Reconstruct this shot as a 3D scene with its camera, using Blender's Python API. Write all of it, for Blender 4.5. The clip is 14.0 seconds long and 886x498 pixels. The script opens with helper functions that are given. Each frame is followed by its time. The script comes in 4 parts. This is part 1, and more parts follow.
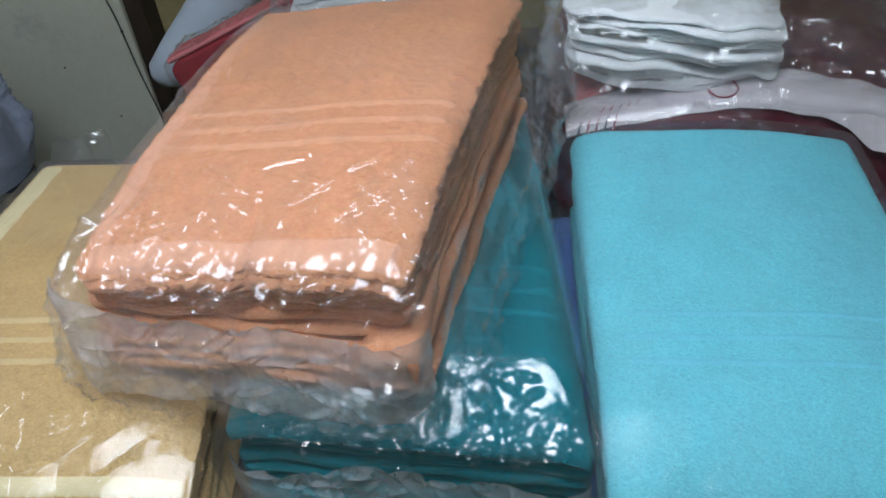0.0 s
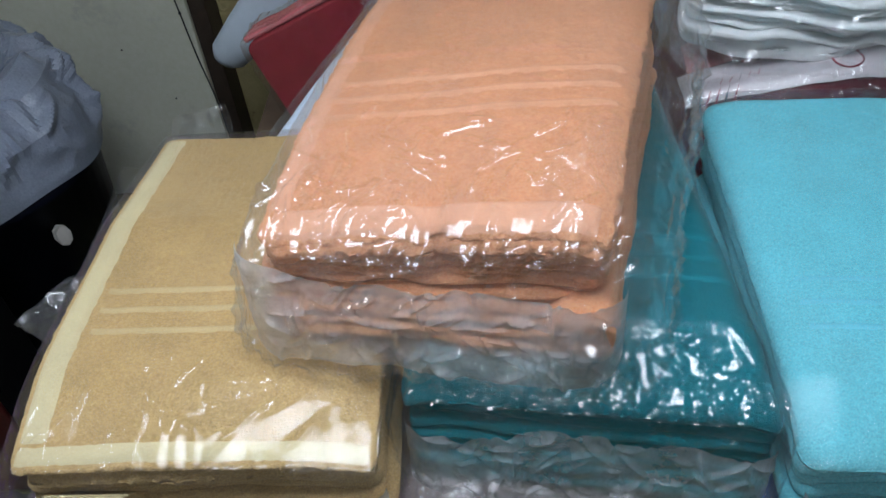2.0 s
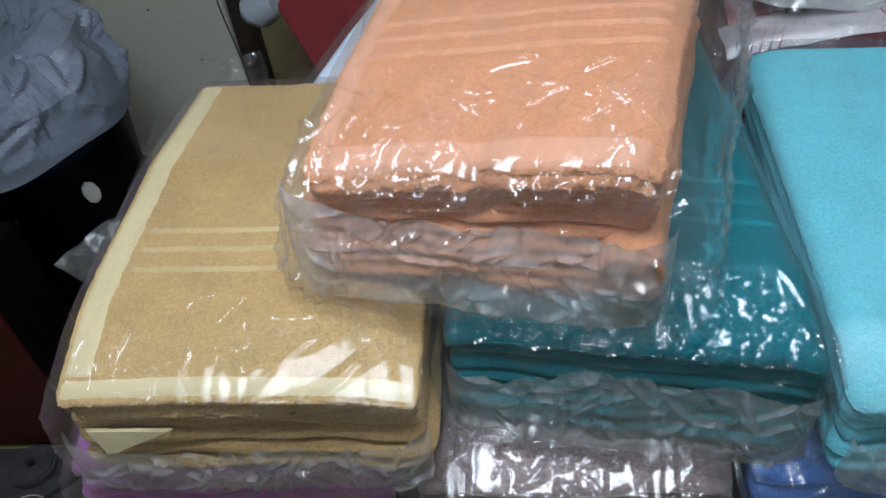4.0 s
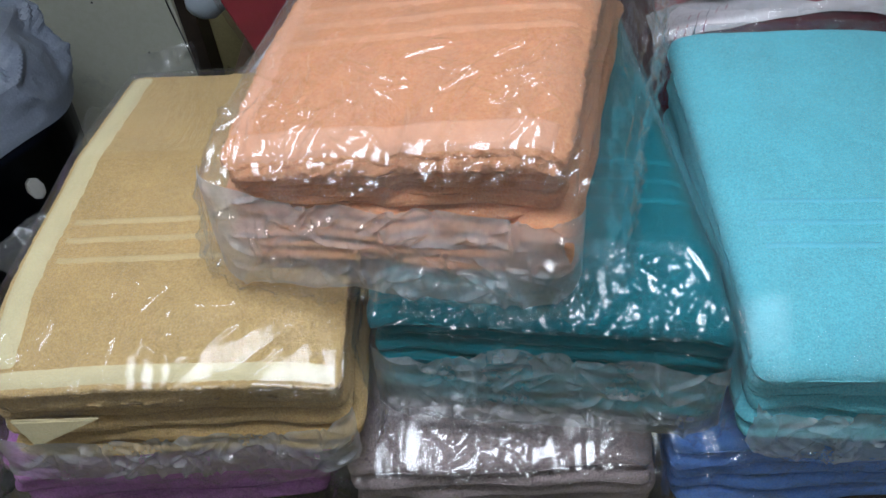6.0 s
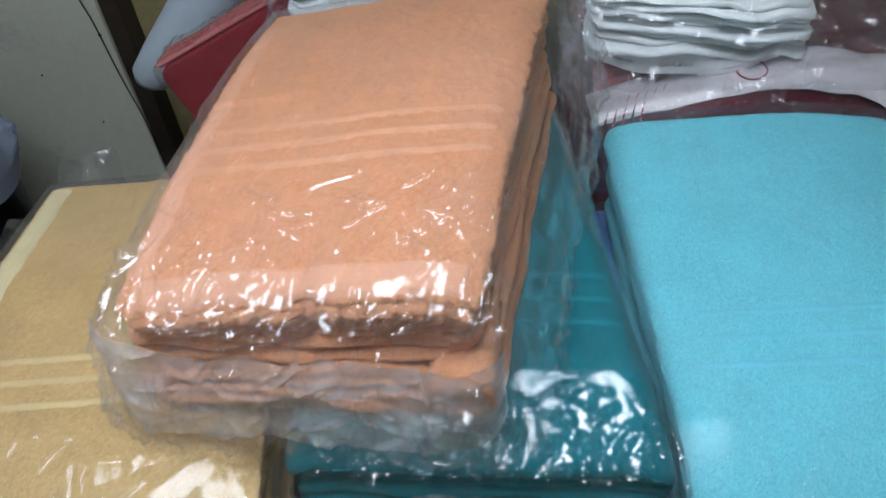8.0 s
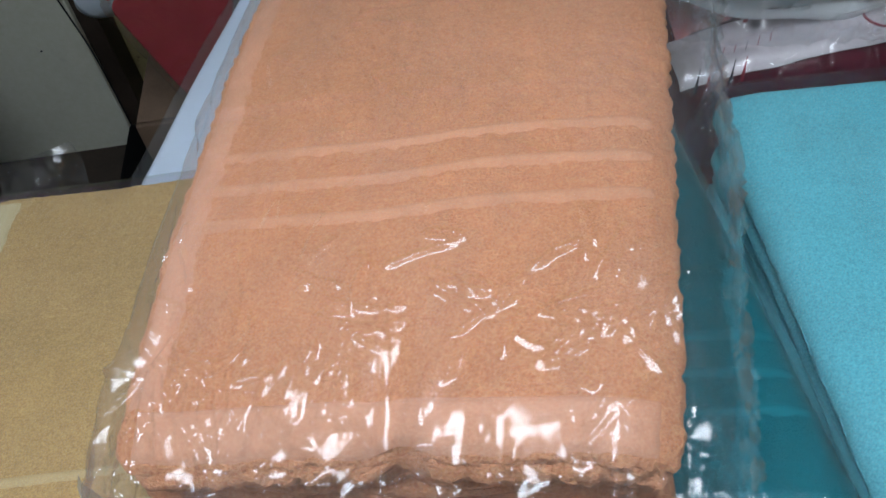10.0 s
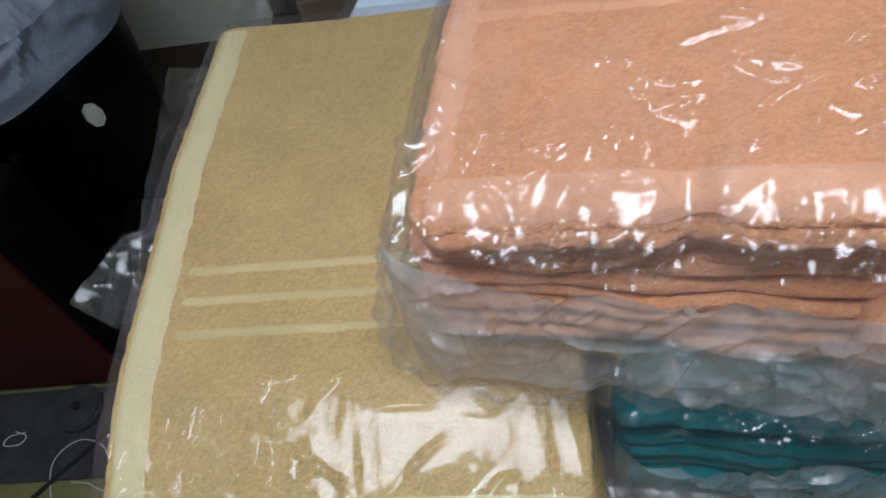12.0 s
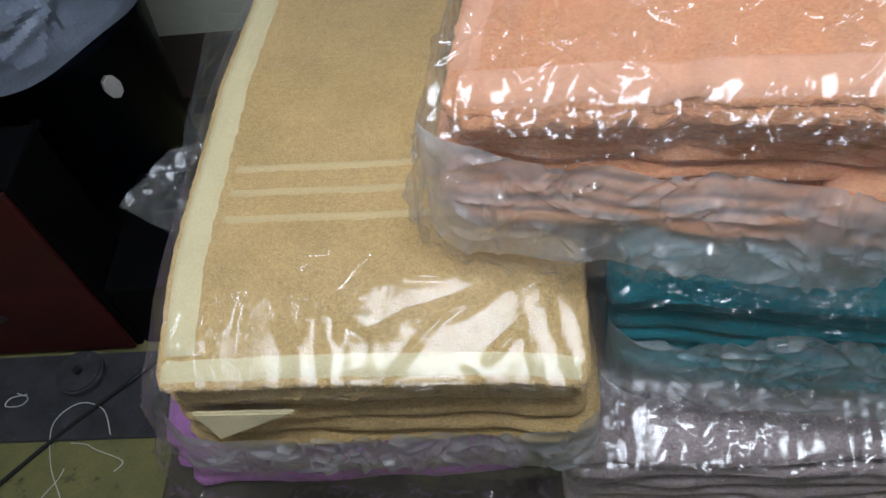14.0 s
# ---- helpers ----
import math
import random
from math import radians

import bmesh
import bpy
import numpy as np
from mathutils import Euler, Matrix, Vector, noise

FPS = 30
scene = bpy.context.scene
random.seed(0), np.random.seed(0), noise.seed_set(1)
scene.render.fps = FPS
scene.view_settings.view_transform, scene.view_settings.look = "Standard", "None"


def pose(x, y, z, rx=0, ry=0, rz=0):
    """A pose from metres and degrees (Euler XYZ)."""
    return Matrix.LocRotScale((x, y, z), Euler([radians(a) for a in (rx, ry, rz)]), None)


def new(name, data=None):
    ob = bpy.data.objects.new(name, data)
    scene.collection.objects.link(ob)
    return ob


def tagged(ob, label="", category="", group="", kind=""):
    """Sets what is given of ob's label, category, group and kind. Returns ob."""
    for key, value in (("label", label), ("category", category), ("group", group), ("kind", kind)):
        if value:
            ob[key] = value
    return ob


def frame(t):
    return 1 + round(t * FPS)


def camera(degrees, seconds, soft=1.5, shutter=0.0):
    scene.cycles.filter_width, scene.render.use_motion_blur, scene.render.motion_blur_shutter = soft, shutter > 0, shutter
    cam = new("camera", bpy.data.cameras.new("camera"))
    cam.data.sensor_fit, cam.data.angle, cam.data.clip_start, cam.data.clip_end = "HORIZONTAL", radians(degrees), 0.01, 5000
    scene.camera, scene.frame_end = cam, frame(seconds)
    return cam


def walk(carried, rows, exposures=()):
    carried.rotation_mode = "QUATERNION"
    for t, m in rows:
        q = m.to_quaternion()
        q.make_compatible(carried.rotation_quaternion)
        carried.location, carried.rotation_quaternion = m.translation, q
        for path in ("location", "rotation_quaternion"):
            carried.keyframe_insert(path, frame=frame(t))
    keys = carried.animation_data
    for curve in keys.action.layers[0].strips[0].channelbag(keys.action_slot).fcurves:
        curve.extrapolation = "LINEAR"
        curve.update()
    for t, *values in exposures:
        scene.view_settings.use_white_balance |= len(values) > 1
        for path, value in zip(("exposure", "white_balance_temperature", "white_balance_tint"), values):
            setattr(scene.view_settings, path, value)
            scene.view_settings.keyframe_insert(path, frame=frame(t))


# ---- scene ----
cam = camera(57.88, 14.0, soft=1.5, shutter=0.3)
PATH = [
    (0.0, -0.0000, 0.0000, 1.7500, 48.00, 4.00, -0.00),
    (0.5, -0.0619, 0.0125, 1.7502, 48.75, 3.15, 1.58),
    (1.0, -0.0929, 0.0132, 1.7463, 47.86, 3.53, 1.11),
    (1.5, -0.1270, -0.0012, 1.7451, 47.57, 4.08, 0.41),
    (2.0, -0.1512, -0.0119, 1.7463, 47.07, 4.69, 0.38),
    (2.5, -0.1709, -0.0193, 1.7473, 46.89, 4.98, 1.16),
    (3.0, -0.1728, -0.0219, 1.7534, 48.53, 5.00, 1.26),
    (3.5, -0.1790, -0.0254, 1.7395, 47.25, 4.90, 1.58),
    (3.7, -0.1795, -0.0271, 1.7230, 45.66, 5.03, 1.85),
    (5.8, -0.1352, -0.0417, 1.7189, 44.57, 4.37, -0.59),
    (6.0, -0.1340, -0.0441, 1.7228, 44.49, 4.27, -0.81),
    (6.5, -0.1220, -0.0377, 1.7333, 45.43, 4.52, -1.76),
    (7.0, -0.1037, -0.0270, 1.7537, 49.23, 4.94, -2.47),
    (7.5, -0.0902, -0.0140, 1.7497, 49.49, 5.54, -3.54),
    (8.0, -0.0693, 0.0471, 1.7525, 46.44, 5.33, -3.42),
    (8.2, -0.0505, 0.0873, 1.7481, 46.64, 5.50, 1.03),
    (10.3, -0.1813, 0.2994, 1.6860, 37.82, 4.55, -7.59),
    (10.5, -0.1869, 0.2828, 1.6808, 37.70, 4.49, -7.26),
    (11.0, -0.1870, 0.2633, 1.6813, 36.76, 5.71, -6.85),
    (11.5, -0.2106, 0.2452, 1.6801, 35.39, 7.90, -4.11),
    (12.0, -0.2828, 0.2294, 1.6657, 33.86, 8.48, -0.82),
    (12.5, -0.3344, 0.2235, 1.6479, 31.97, 7.87, 0.36),
    (13.0, -0.3602, 0.2027, 1.6390, 31.39, 6.97, -0.40),
    (13.5, -0.3521, 0.1700, 1.6498, 33.08, 6.82, -1.47),
    (14.0, -0.3058, 0.1057, 1.6813, 35.48, 6.45, 0.55),
]
walk(cam, [(t, pose(x, y, z, rx, ry, rz)) for t, x, y, z, rx, ry, rz in PATH],
     exposures=[(0.0, -0.02), (8.2, -0.02), (10.3, -0.38), (11.5, -0.33), (12.5, -0.22), (14.0, -0.10)])

FLOOR = -0.10      # level of the shop's floor
CEIL = 2.75        # level of the ceiling
TABLE = 0.92       # level of the table's top

# ---------------------------------------------------------------- light
world = bpy.data.worlds.new("world")
scene.world = world
world.use_nodes = True
world.node_tree.nodes["Background"].inputs[0].default_value = (0.75, 0.85, 1.0, 1)
world.node_tree.nodes["Background"].inputs[1].default_value = 0.05
scene.cycles.transparent_max_bounces = 24


LAMPS = [(-0.35, 0.30, 0.60, 0.25), (-0.1, -1.05, 0.30, 0.09)]      # ceiling panel lights: x, y, half length, half width
PANEL_GLOW = 16.8


# ---------------------------------------------------------------- materials
def material(name):
    m = bpy.data.materials.new(name)
    m.use_nodes = True
    t = m.node_tree
    b = t.nodes["Principled BSDF"]
    return m, t, b


def node(t, kind, **values):
    n = t.nodes.new(kind)
    for k, v in values.items():
        if k in n.inputs:
            n.inputs[k].default_value = v
    return n


def noise_of(t, scale, detail=3.0, rough=0.55, coords=None):
    n = node(t, "ShaderNodeTexNoise", Scale=scale, Detail=detail, Roughness=rough)
    t.links.new(coords, n.inputs["Vector"])
    return n.outputs["Fac"]


def ramp(t, value, a, b, low=0.3, high=0.7):
    r = t.nodes.new("ShaderNodeValToRGB")
    r.color_ramp.elements[0].position, r.color_ramp.elements[0].color = low, (*a, 1)
    r.color_ramp.elements[1].position, r.color_ramp.elements[1].color = high, (*b, 1)
    t.links.new(value, r.inputs[0])
    return r.outputs[0]


def bump(t, value, strength, distance, before=None):
    n = node(t, "ShaderNodeBump", Strength=strength, Distance=distance)
    t.links.new(value, n.inputs["Height"])
    if before is not None:
        t.links.new(before, n.inputs["Normal"])
    return n.outputs["Normal"]


def shade(c, k):
    return tuple(min(1.0, v * k) for v in c)


def mixed(t, kind, a, b, fac):
    n = t.nodes.new("ShaderNodeMix")
    n.data_type, n.blend_type = "RGBA", kind
    n.inputs[0].default_value = fac
    t.links.new(a, n.inputs[6])
    t.links.new(b, n.inputs[7])
    return n.outputs[2]


def terry(name, colour, pile=1.0, vary=0.10):
    """Looped cotton pile: loops of a millimetre, rows of weave, worn patches."""
    m, t, b = material(name)
    co = t.nodes.new("ShaderNodeTexCoord").outputs["Object"]
    patch = ramp(t, noise_of(t, 14, 4, 0.6, co), shade(colour, 1 - vary), shade(colour, 1 + vary))
    loops = noise_of(t, 620, 2, 0.6, co)
    fine = ramp(t, loops, (0.37, 0.37, 0.37), (0.63, 0.63, 0.63), 0.32, 0.68)
    clump = noise_of(t, 230, 3, 0.65, co)
    tufts = ramp(t, clump, (0.45, 0.45, 0.45), (0.55, 0.55, 0.55), 0.34, 0.66)
    t.links.new(mixed(t, "OVERLAY", mixed(t, "OVERLAY", patch, fine, 0.8), tufts, 0.7), b.inputs["Base Color"])
    b.inputs["Roughness"].default_value = 0.95
    b.inputs["Sheen Weight"].default_value = 0.08 * pile
    b.inputs["Sheen Roughness"].default_value = 0.6
    b.inputs["Specular IOR Level"].default_value = 0.15
    n1 = bump(t, loops, 0.7 * pile, 0.002)
    n2 = bump(t, clump, 0.5 * pile, 0.0025, n1)
    t.links.new(n2, b.inputs["Normal"])
    return m


def flat_weave(name, colour, vary=0.06, rough=0.85):
    """Flat cotton weave: hems, stripes and sheets."""
    m, t, b = material(name)
    co = t.nodes.new("ShaderNodeTexCoord").outputs["Object"]
    patch = ramp(t, noise_of(t, 22, 4, 0.6, co), shade(colour, 1 - vary), shade(colour, 1 + vary))
    threads = noise_of(t, 700, 1, 0.5, co)
    t.links.new(mixed(t, "OVERLAY", patch, ramp(t, threads, (0.42, 0.42, 0.42), (0.58, 0.58, 0.58)), 0.6), b.inputs["Base Color"])
    b.inputs["Roughness"].default_value = rough
    b.inputs["Specular IOR Level"].default_value = 0.25
    t.links.new(bump(t, noise_of(t, 60, 3, 0.6, co), 0.35, 0.003, bump(t, threads, 0.25, 0.001)), b.inputs["Normal"])
    return m


def film(name, haze=0.05, gloss=1.0, facet=0.10, scale=9.0, fine=0.03, stretch=0.45, rough=0.11, wrinkle=0.0004, patchy=1.0):
    """Clear polythene: sees through, mirrors lamps in its flat creased facets, with a faint milky haze."""
    m, t, b = material(name)
    t.nodes.remove(b)
    co = t.nodes.new("ShaderNodeTexCoord").outputs["Object"]
    clear = node(t, "ShaderNodeBsdfTransparent", Color=(0.975, 0.98, 0.985, 1))
    milk = node(t, "ShaderNodeBsdfDiffuse", Color=(0.88, 0.89, 0.91, 1))
    back = node(t, "ShaderNodeBsdfTranslucent", Color=(0.88, 0.89, 0.91, 1))
    sharp = node(t, "ShaderNodeBsdfGlossy", Color=(1, 1, 1, 1), Roughness=rough)
    broad = node(t, "ShaderNodeBsdfGlossy", Color=(1, 1, 1, 1), Roughness=0.30)
    squeeze = t.nodes.new("ShaderNodeMapping")
    squeeze.inputs["Scale"].default_value = (1.0, stretch, 1.0)
    squeeze.inputs["Rotation"].default_value = (0.2, 0.1, 0.5)
    t.links.new(co, squeeze.inputs[0])
    folds = noise_of(t, scale, 1.5, 0.5, squeeze.outputs[0])
    fold = t.nodes.new("ShaderNodeMath")
    fold.operation = "PINGPONG"
    fold.inputs[1].default_value = 0.11
    t.links.new(folds, fold.inputs[0])
    folds2 = noise_of(t, scale * 2.7, 1.0, 0.5, co)
    fold2 = t.nodes.new("ShaderNodeMath")
    fold2.operation = "PINGPONG"
    fold2.inputs[1].default_value = 0.16
    t.links.new(folds2, fold2.inputs[0])
    n = bump(t, fold.outputs[0], 1.0, facet)
    n = bump(t, fold2.outputs[0], 1.0, fine, n)
    t.links.new(n, broad.inputs["Normal"])
    comb = t.nodes.new("ShaderNodeMapping")
    comb.inputs["Scale"].default_value = (1.0, 0.14, 0.3)
    comb.inputs["Rotation"].default_value = (0, 0, -0.15)
    t.links.new(co, comb.inputs[0])
    n = bump(t, noise_of(t, 190, 2, 0.6, comb.outputs[0]), 1.0, wrinkle, n)
    t.links.new(n, sharp.inputs["Normal"])
    fres = node(t, "ShaderNodeFresnel", IOR=1.5)
    k = t.nodes.new("ShaderNodeMath")
    k.operation, k.use_clamp = "MULTIPLY", True
    k.inputs[1].default_value = gloss
    t.links.new(fres.outputs[0], k.inputs[0])
    lim = t.nodes.new("ShaderNodeMath")
    lim.operation = "MINIMUM"
    lim.inputs[1].default_value = 0.20
    t.links.new(k.outputs[0], lim.inputs[0])
    h = t.nodes.new("ShaderNodeMath")
    h.operation, h.use_clamp = "MULTIPLY", True
    h.inputs[1].default_value = haze * 2
    streaks = t.nodes.new("ShaderNodeMapRange")
    streaks.inputs[1].default_value, streaks.inputs[2].default_value = 0.40, 0.75
    streaks.inputs[3].default_value, streaks.inputs[4].default_value = 0.90 - 0.65 * patchy, 0.90 + 0.70 * patchy
    t.links.new(noise_of(t, 16, 5, 0.7, squeeze.outputs[0]), streaks.inputs[0])
    t.links.new(streaks.outputs[0], h.inputs[0])

    def blend(fac, one, two):
        s = t.nodes.new("ShaderNodeMixShader")
        if isinstance(fac, float):
            s.inputs[0].default_value = fac
        else:
            t.links.new(fac, s.inputs[0])
        t.links.new(one, s.inputs[1])
        t.links.new(two, s.inputs[2])
        return s.outputs[0]

    body = blend(h.outputs[0], clear.outputs[0], blend(0.5, milk.outputs[0], back.outputs[0]))
    shine = blend(0.35, sharp.outputs[0], broad.outputs[0])
    t.links.new(blend(lim.outputs[0], body, shine), t.nodes["Material Output"].inputs["Surface"])
    return m


def plain(name, colour, rough=0.6, vary=0.12, scale=9.0, metal=0.0, relief=0.15, spec=0.5, dirt=None, coat=0.0):
    m, t, b = material(name)
    co = t.nodes.new("ShaderNodeTexCoord").outputs["Object"]
    big = ramp(t, noise_of(t, scale, 5, 0.62, co), shade(colour, 1 - vary), shade(colour, 1 + vary))
    fine = ramp(t, noise_of(t, scale * 24, 3, 0.6, co), (0.4, 0.4, 0.4), (0.6, 0.6, 0.6))
    c = mixed(t, "OVERLAY", big, fine, 0.5)
    if dirt:
        spots = ramp(t, noise_of(t, scale * 1.7, 8, 0.72, co), (0, 0, 0), (1, 1, 1), 0.60, 0.68)
        d = t.nodes.new("ShaderNodeMix")
        d.data_type = "RGBA"
        d.inputs[7].default_value = (*dirt, 1)
        t.links.new(spots, d.inputs[0])
        t.links.new(c, d.inputs[6])
        c = d.outputs[2]
    t.links.new(c, b.inputs["Base Color"])
    b.inputs["Roughness"].default_value = rough
    b.inputs["Metallic"].default_value = metal
    b.inputs["Specular IOR Level"].default_value = spec
    b.inputs["Coat Weight"].default_value = coat
    t.links.new(bump(t, noise_of(t, scale * 10, 4, 0.6, co), relief, 0.004), b.inputs["Normal"])
    return m


ORANGE = terry("orange_terry", (0.74, 0.335, 0.17), 1.0, 0.05)
ORANGE_FLAT = flat_weave("orange_weave", (0.77, 0.39, 0.24))
ORANGE_STRIPE = flat_weave("peach_stripe_weave", (0.77, 0.385, 0.225))
TAN_STRIPE = flat_weave("cream_stripe_weave", (0.60, 0.455, 0.24))
TAN = terry("tan_terry", (0.54, 0.36, 0.155))
TAN_FLAT = flat_weave("cream_weave", (0.64, 0.54, 0.32))
TEAL = terry("teal_terry", (0.003, 0.19, 0.235))
TEAL_FLAT = flat_weave("teal_weave", (0.012, 0.235, 0.29))
AQUA = terry("aqua_terry", (0.15, 0.55, 0.635), 0.8, 0.05)
AQUA_FLAT = flat_weave("aqua_weave", (0.16, 0.55, 0.66))
MAUVE = terry("mauve_terry", (0.36, 0.28, 0.28))
BLUE = terry("blue_terry", (0.13, 0.29, 0.72))
LILAC = terry("lilac_terry", (0.50, 0.19, 0.50))
WHITE_CLOTH = flat_weave("white_cloth", (0.80, 0.82, 0.82), 0.03)
SHEET = flat_weave("pale_blue_sheet", (0.66, 0.75, 0.86), 0.03)
CRIMSON = flat_weave("crimson_cloth", (0.36, 0.035, 0.05), 0.12, 0.7)
PINK = flat_weave("pink_cloth", (0.72, 0.20, 0.22), 0.08, 0.7)
MAROON = flat_weave("maroon_cloth", (0.10, 0.008, 0.02), 0.2, 0.5)
FILM = film("clear_polythene", 0.009, 1.6, 0.004, 14, 0.001)
FILM_CRUMPLED = film("crumpled_polythene", 0.050, 1.6, 0.002, 13, 0.0006, rough=0.08, wrinkle=0.0006)
FILM_FOLDED = film("folded_polythene", 0.26, 1.5, 0.003, 22, 0.001, 0.8, patchy=0.4)
FILM_MILKY = film("milky_polythene", 0.22, 1.2, 0.002, 16, 0.0006, 0.5, patchy=0.5)
FILM_SHINY = film("shiny_polythene", 0.012, 2.0, 0.003, 26, 0.001, 0.3, 0.12, 0.0006)
FILM_GLOSSY = film("glossy_polythene", 0.012, 1.6, 0.002, 24, 0.0006, 0.25, 0.11)
FILM_TIGHT = film("tight_polythene", 0.018, 1.0, 0.002, 11, 0.0004, rough=0.055, wrinkle=0.0007)
FILM_SMOOTH = film("smooth_polythene", 0.03, 0.28, 0.003, 9, 0.0005, rough=0.24, wrinkle=0.0008)
BAG_PRINT = plain("printed_polythene", (0.72, 0.66, 0.68), 0.22, 0.06, 12, 0, 0.3, 0.5)
BAG_PINK = plain("pink_print", (0.62, 0.24, 0.25), 0.25, 0.15, 20, 0, 0.2)
INK_RED = plain("red_ink", (0.33, 0.02, 0.04), 0.3, 0.1)
INK_BLACK = plain("black_ink", (0.02, 0.015, 0.03), 0.3, 0.1)
GREY_BAG = plain("grey_polythene", (0.27, 0.31, 0.40), 0.30, 0.12, 8, 0, 0.6)
BLACK_PLASTIC = plain("black_plastic", (0.003, 0.003, 0.004), 0.7, 0.3, 10, 0, 0.2, 0.1)
NAVY_PLASTIC = plain("navy_plastic", (0.006, 0.009, 0.022), 0.45, 0.3, 10, 0, 0.2, 0.3)
RED_PAINT = plain("dark_red_paint", (0.06, 0.004, 0.004), 0.6, 0.3, 7, 0, 0.2, dirt=(0.05, 0.02, 0.02))
SOOT = plain("sooty_metal", (0.05, 0.05, 0.058), 0.7, 0.35, 14, 0, 0.5, dirt=(0.11, 0.11, 0.12))
PANEL_PAINT = plain("cream_enamel", (0.76, 0.76, 0.64), 0.42, 0.05, 3, 0, 0.06, dirt=(0.66, 0.66, 0.57))
PLASTER = plain("ochre_plaster", (0.42, 0.35, 0.17), 0.85, 0.18, 9, 0, 0.5, dirt=(0.22, 0.17, 0.08))
PLAIN_WALL = plain("cream_plaster", (0.36, 0.35, 0.31), 0.85, 0.08, 4, 0, 0.2)
CEIL_PAINT = plain("white_distemper", (0.42, 0.43, 0.43), 0.9, 0.05, 4, 0, 0.1)
OLIVE_FLOOR = plain("olive_floor", (0.25, 0.23, 0.09), 0.55, 0.2, 9, 0, 0.25, dirt=(0.10, 0.09, 0.05))
# Table wood; also a painted dark tone for shade at the cupboard.
WOOD_AND_SHADE = plain("wood_and_shade", (0.045, 0.03, 0.022), 0.6, 0.25, 12, 0, 0.3)
WHITE_PLASTIC = plain("off_white_plastic", (0.46, 0.44, 0.41), 0.45, 0.1, 30)
THREAD = plain("white_thread", (0.75, 0.74, 0.70), 0.9, 0.1, 50)
RUBBER = plain("black_rubber", (0.012, 0.012, 0.012), 0.6, 0.2, 30)
LAMP_GLASS, lt, lb_ = material("lamp_diffuser")
lb_.inputs["Emission Color"].default_value = (0.785, 0.88, 1.0, 1)
lb_.inputs["Emission Strength"].default_value = PANEL_GLOW
STEEL = plain("white_enamel", (0.75, 0.75, 0.74), 0.4, 0.04)


# ---------------------------------------------------------------- mesh helpers
def value_noise(x, y, scale, seed):
    """Smooth noise in -1..1 over arrays."""
    rng = np.random.RandomState(seed)
    lattice = rng.rand(64, 64) * 2 - 1
    u, v = x * scale + 1000.3, y * scale + 1000.7
    i, j = np.floor(u).astype(int), np.floor(v).astype(int)
    f, g = u - i, v - j
    f, g = f * f * (3 - 2 * f), g * g * (3 - 2 * g)
    at = lambda a, b: lattice[a % 64, b % 64]
    return (at(i, j) * (1 - f) + at(i + 1, j) * f) * (1 - g) + (at(i, j + 1) * (1 - f) + at(i + 1, j + 1) * f) * g


def ridges(x, y, scale, seed):
    """Sharp creases in 0..1."""
    a = 1 - np.abs(value_noise(x + 0.3 * y, y - 0.25 * x, scale, seed)) * 2.2
    b = 1 - np.abs(value_noise(x - 0.5 * y, y + 0.4 * x, scale * 1.9, seed + 1)) * 2.2
    return np.clip(a, 0, 1) ** 2 + 0.6 * np.clip(b, 0, 1) ** 2


def mesh_from(name, verts, faces, smooth=True):
    me = bpy.data.meshes.new(name)
    me.from_pydata([tuple(v) for v in verts], [], faces)
    me.update()
    if smooth:
        me.polygons.foreach_set("use_smooth", [True] * len(me.polygons))
    return me


def add(name, me, mat, parent=None, label=""):
    me.materials.append(mat)
    ob = new(name, me)
    if parent is not None:
        ob.parent = parent
    if label:
        tagged(ob, label)
    return ob


def part(name, bm, mat, parent, label=""):
    me = bpy.data.meshes.new(name)
    bm.to_mesh(me)
    bm.free()
    return add(name, me, mat, parent, label)


def thing(name, m, label, category, group="", kind=""):
    ob = new(name)
    ob.empty_display_size = 0.05
    ob.matrix_world = m
    return tagged(ob, label, category, group, kind)


def steps(length, r, inner):
    """Stations across a length, close together within r of both ends."""
    k = r * (1 - np.cos(np.linspace(0, math.pi / 2, 7)))
    mid = np.linspace(r, length - r, max(2, int((length - 2 * r) / inner) + 1))
    return np.unique(np.concatenate([k, mid, length - k]).round(6))


def quads(nx, ny, base=0, flip=False):
    i, j = np.meshgrid(np.arange(nx - 1), np.arange(ny - 1), indexing="ij")
    a = base + i * ny + j
    q = np.stack([a, a + ny, a + ny + 1, a + 1], -1).reshape(-1, 4)
    return (q[:, ::-1] if flip else q).tolist()


def round_plan(x, y, w, l, cr):
    """Rounds the plan's corners of a w x l sheet (x centred, y from 0)."""
    sx, cx = np.sign(x), np.clip((np.abs(x) - (w / 2 - cr)) / cr, 0, 1)
    yy = y - l / 2
    sy, cy = np.sign(yy), np.clip((np.abs(yy) - (l / 2 - cr)) / cr, 0, 1)
    nx = sx * ((w / 2 - cr) + cr * cx * np.sqrt(1 - cy * cy / 2))
    ny = sy * ((l / 2 - cr) + cr * cy * np.sqrt(1 - cx * cx / 2)) + l / 2
    return np.where((cx > 0) & (cy > 0), nx, x), np.where((cx > 0) & (cy > 0), ny, y)


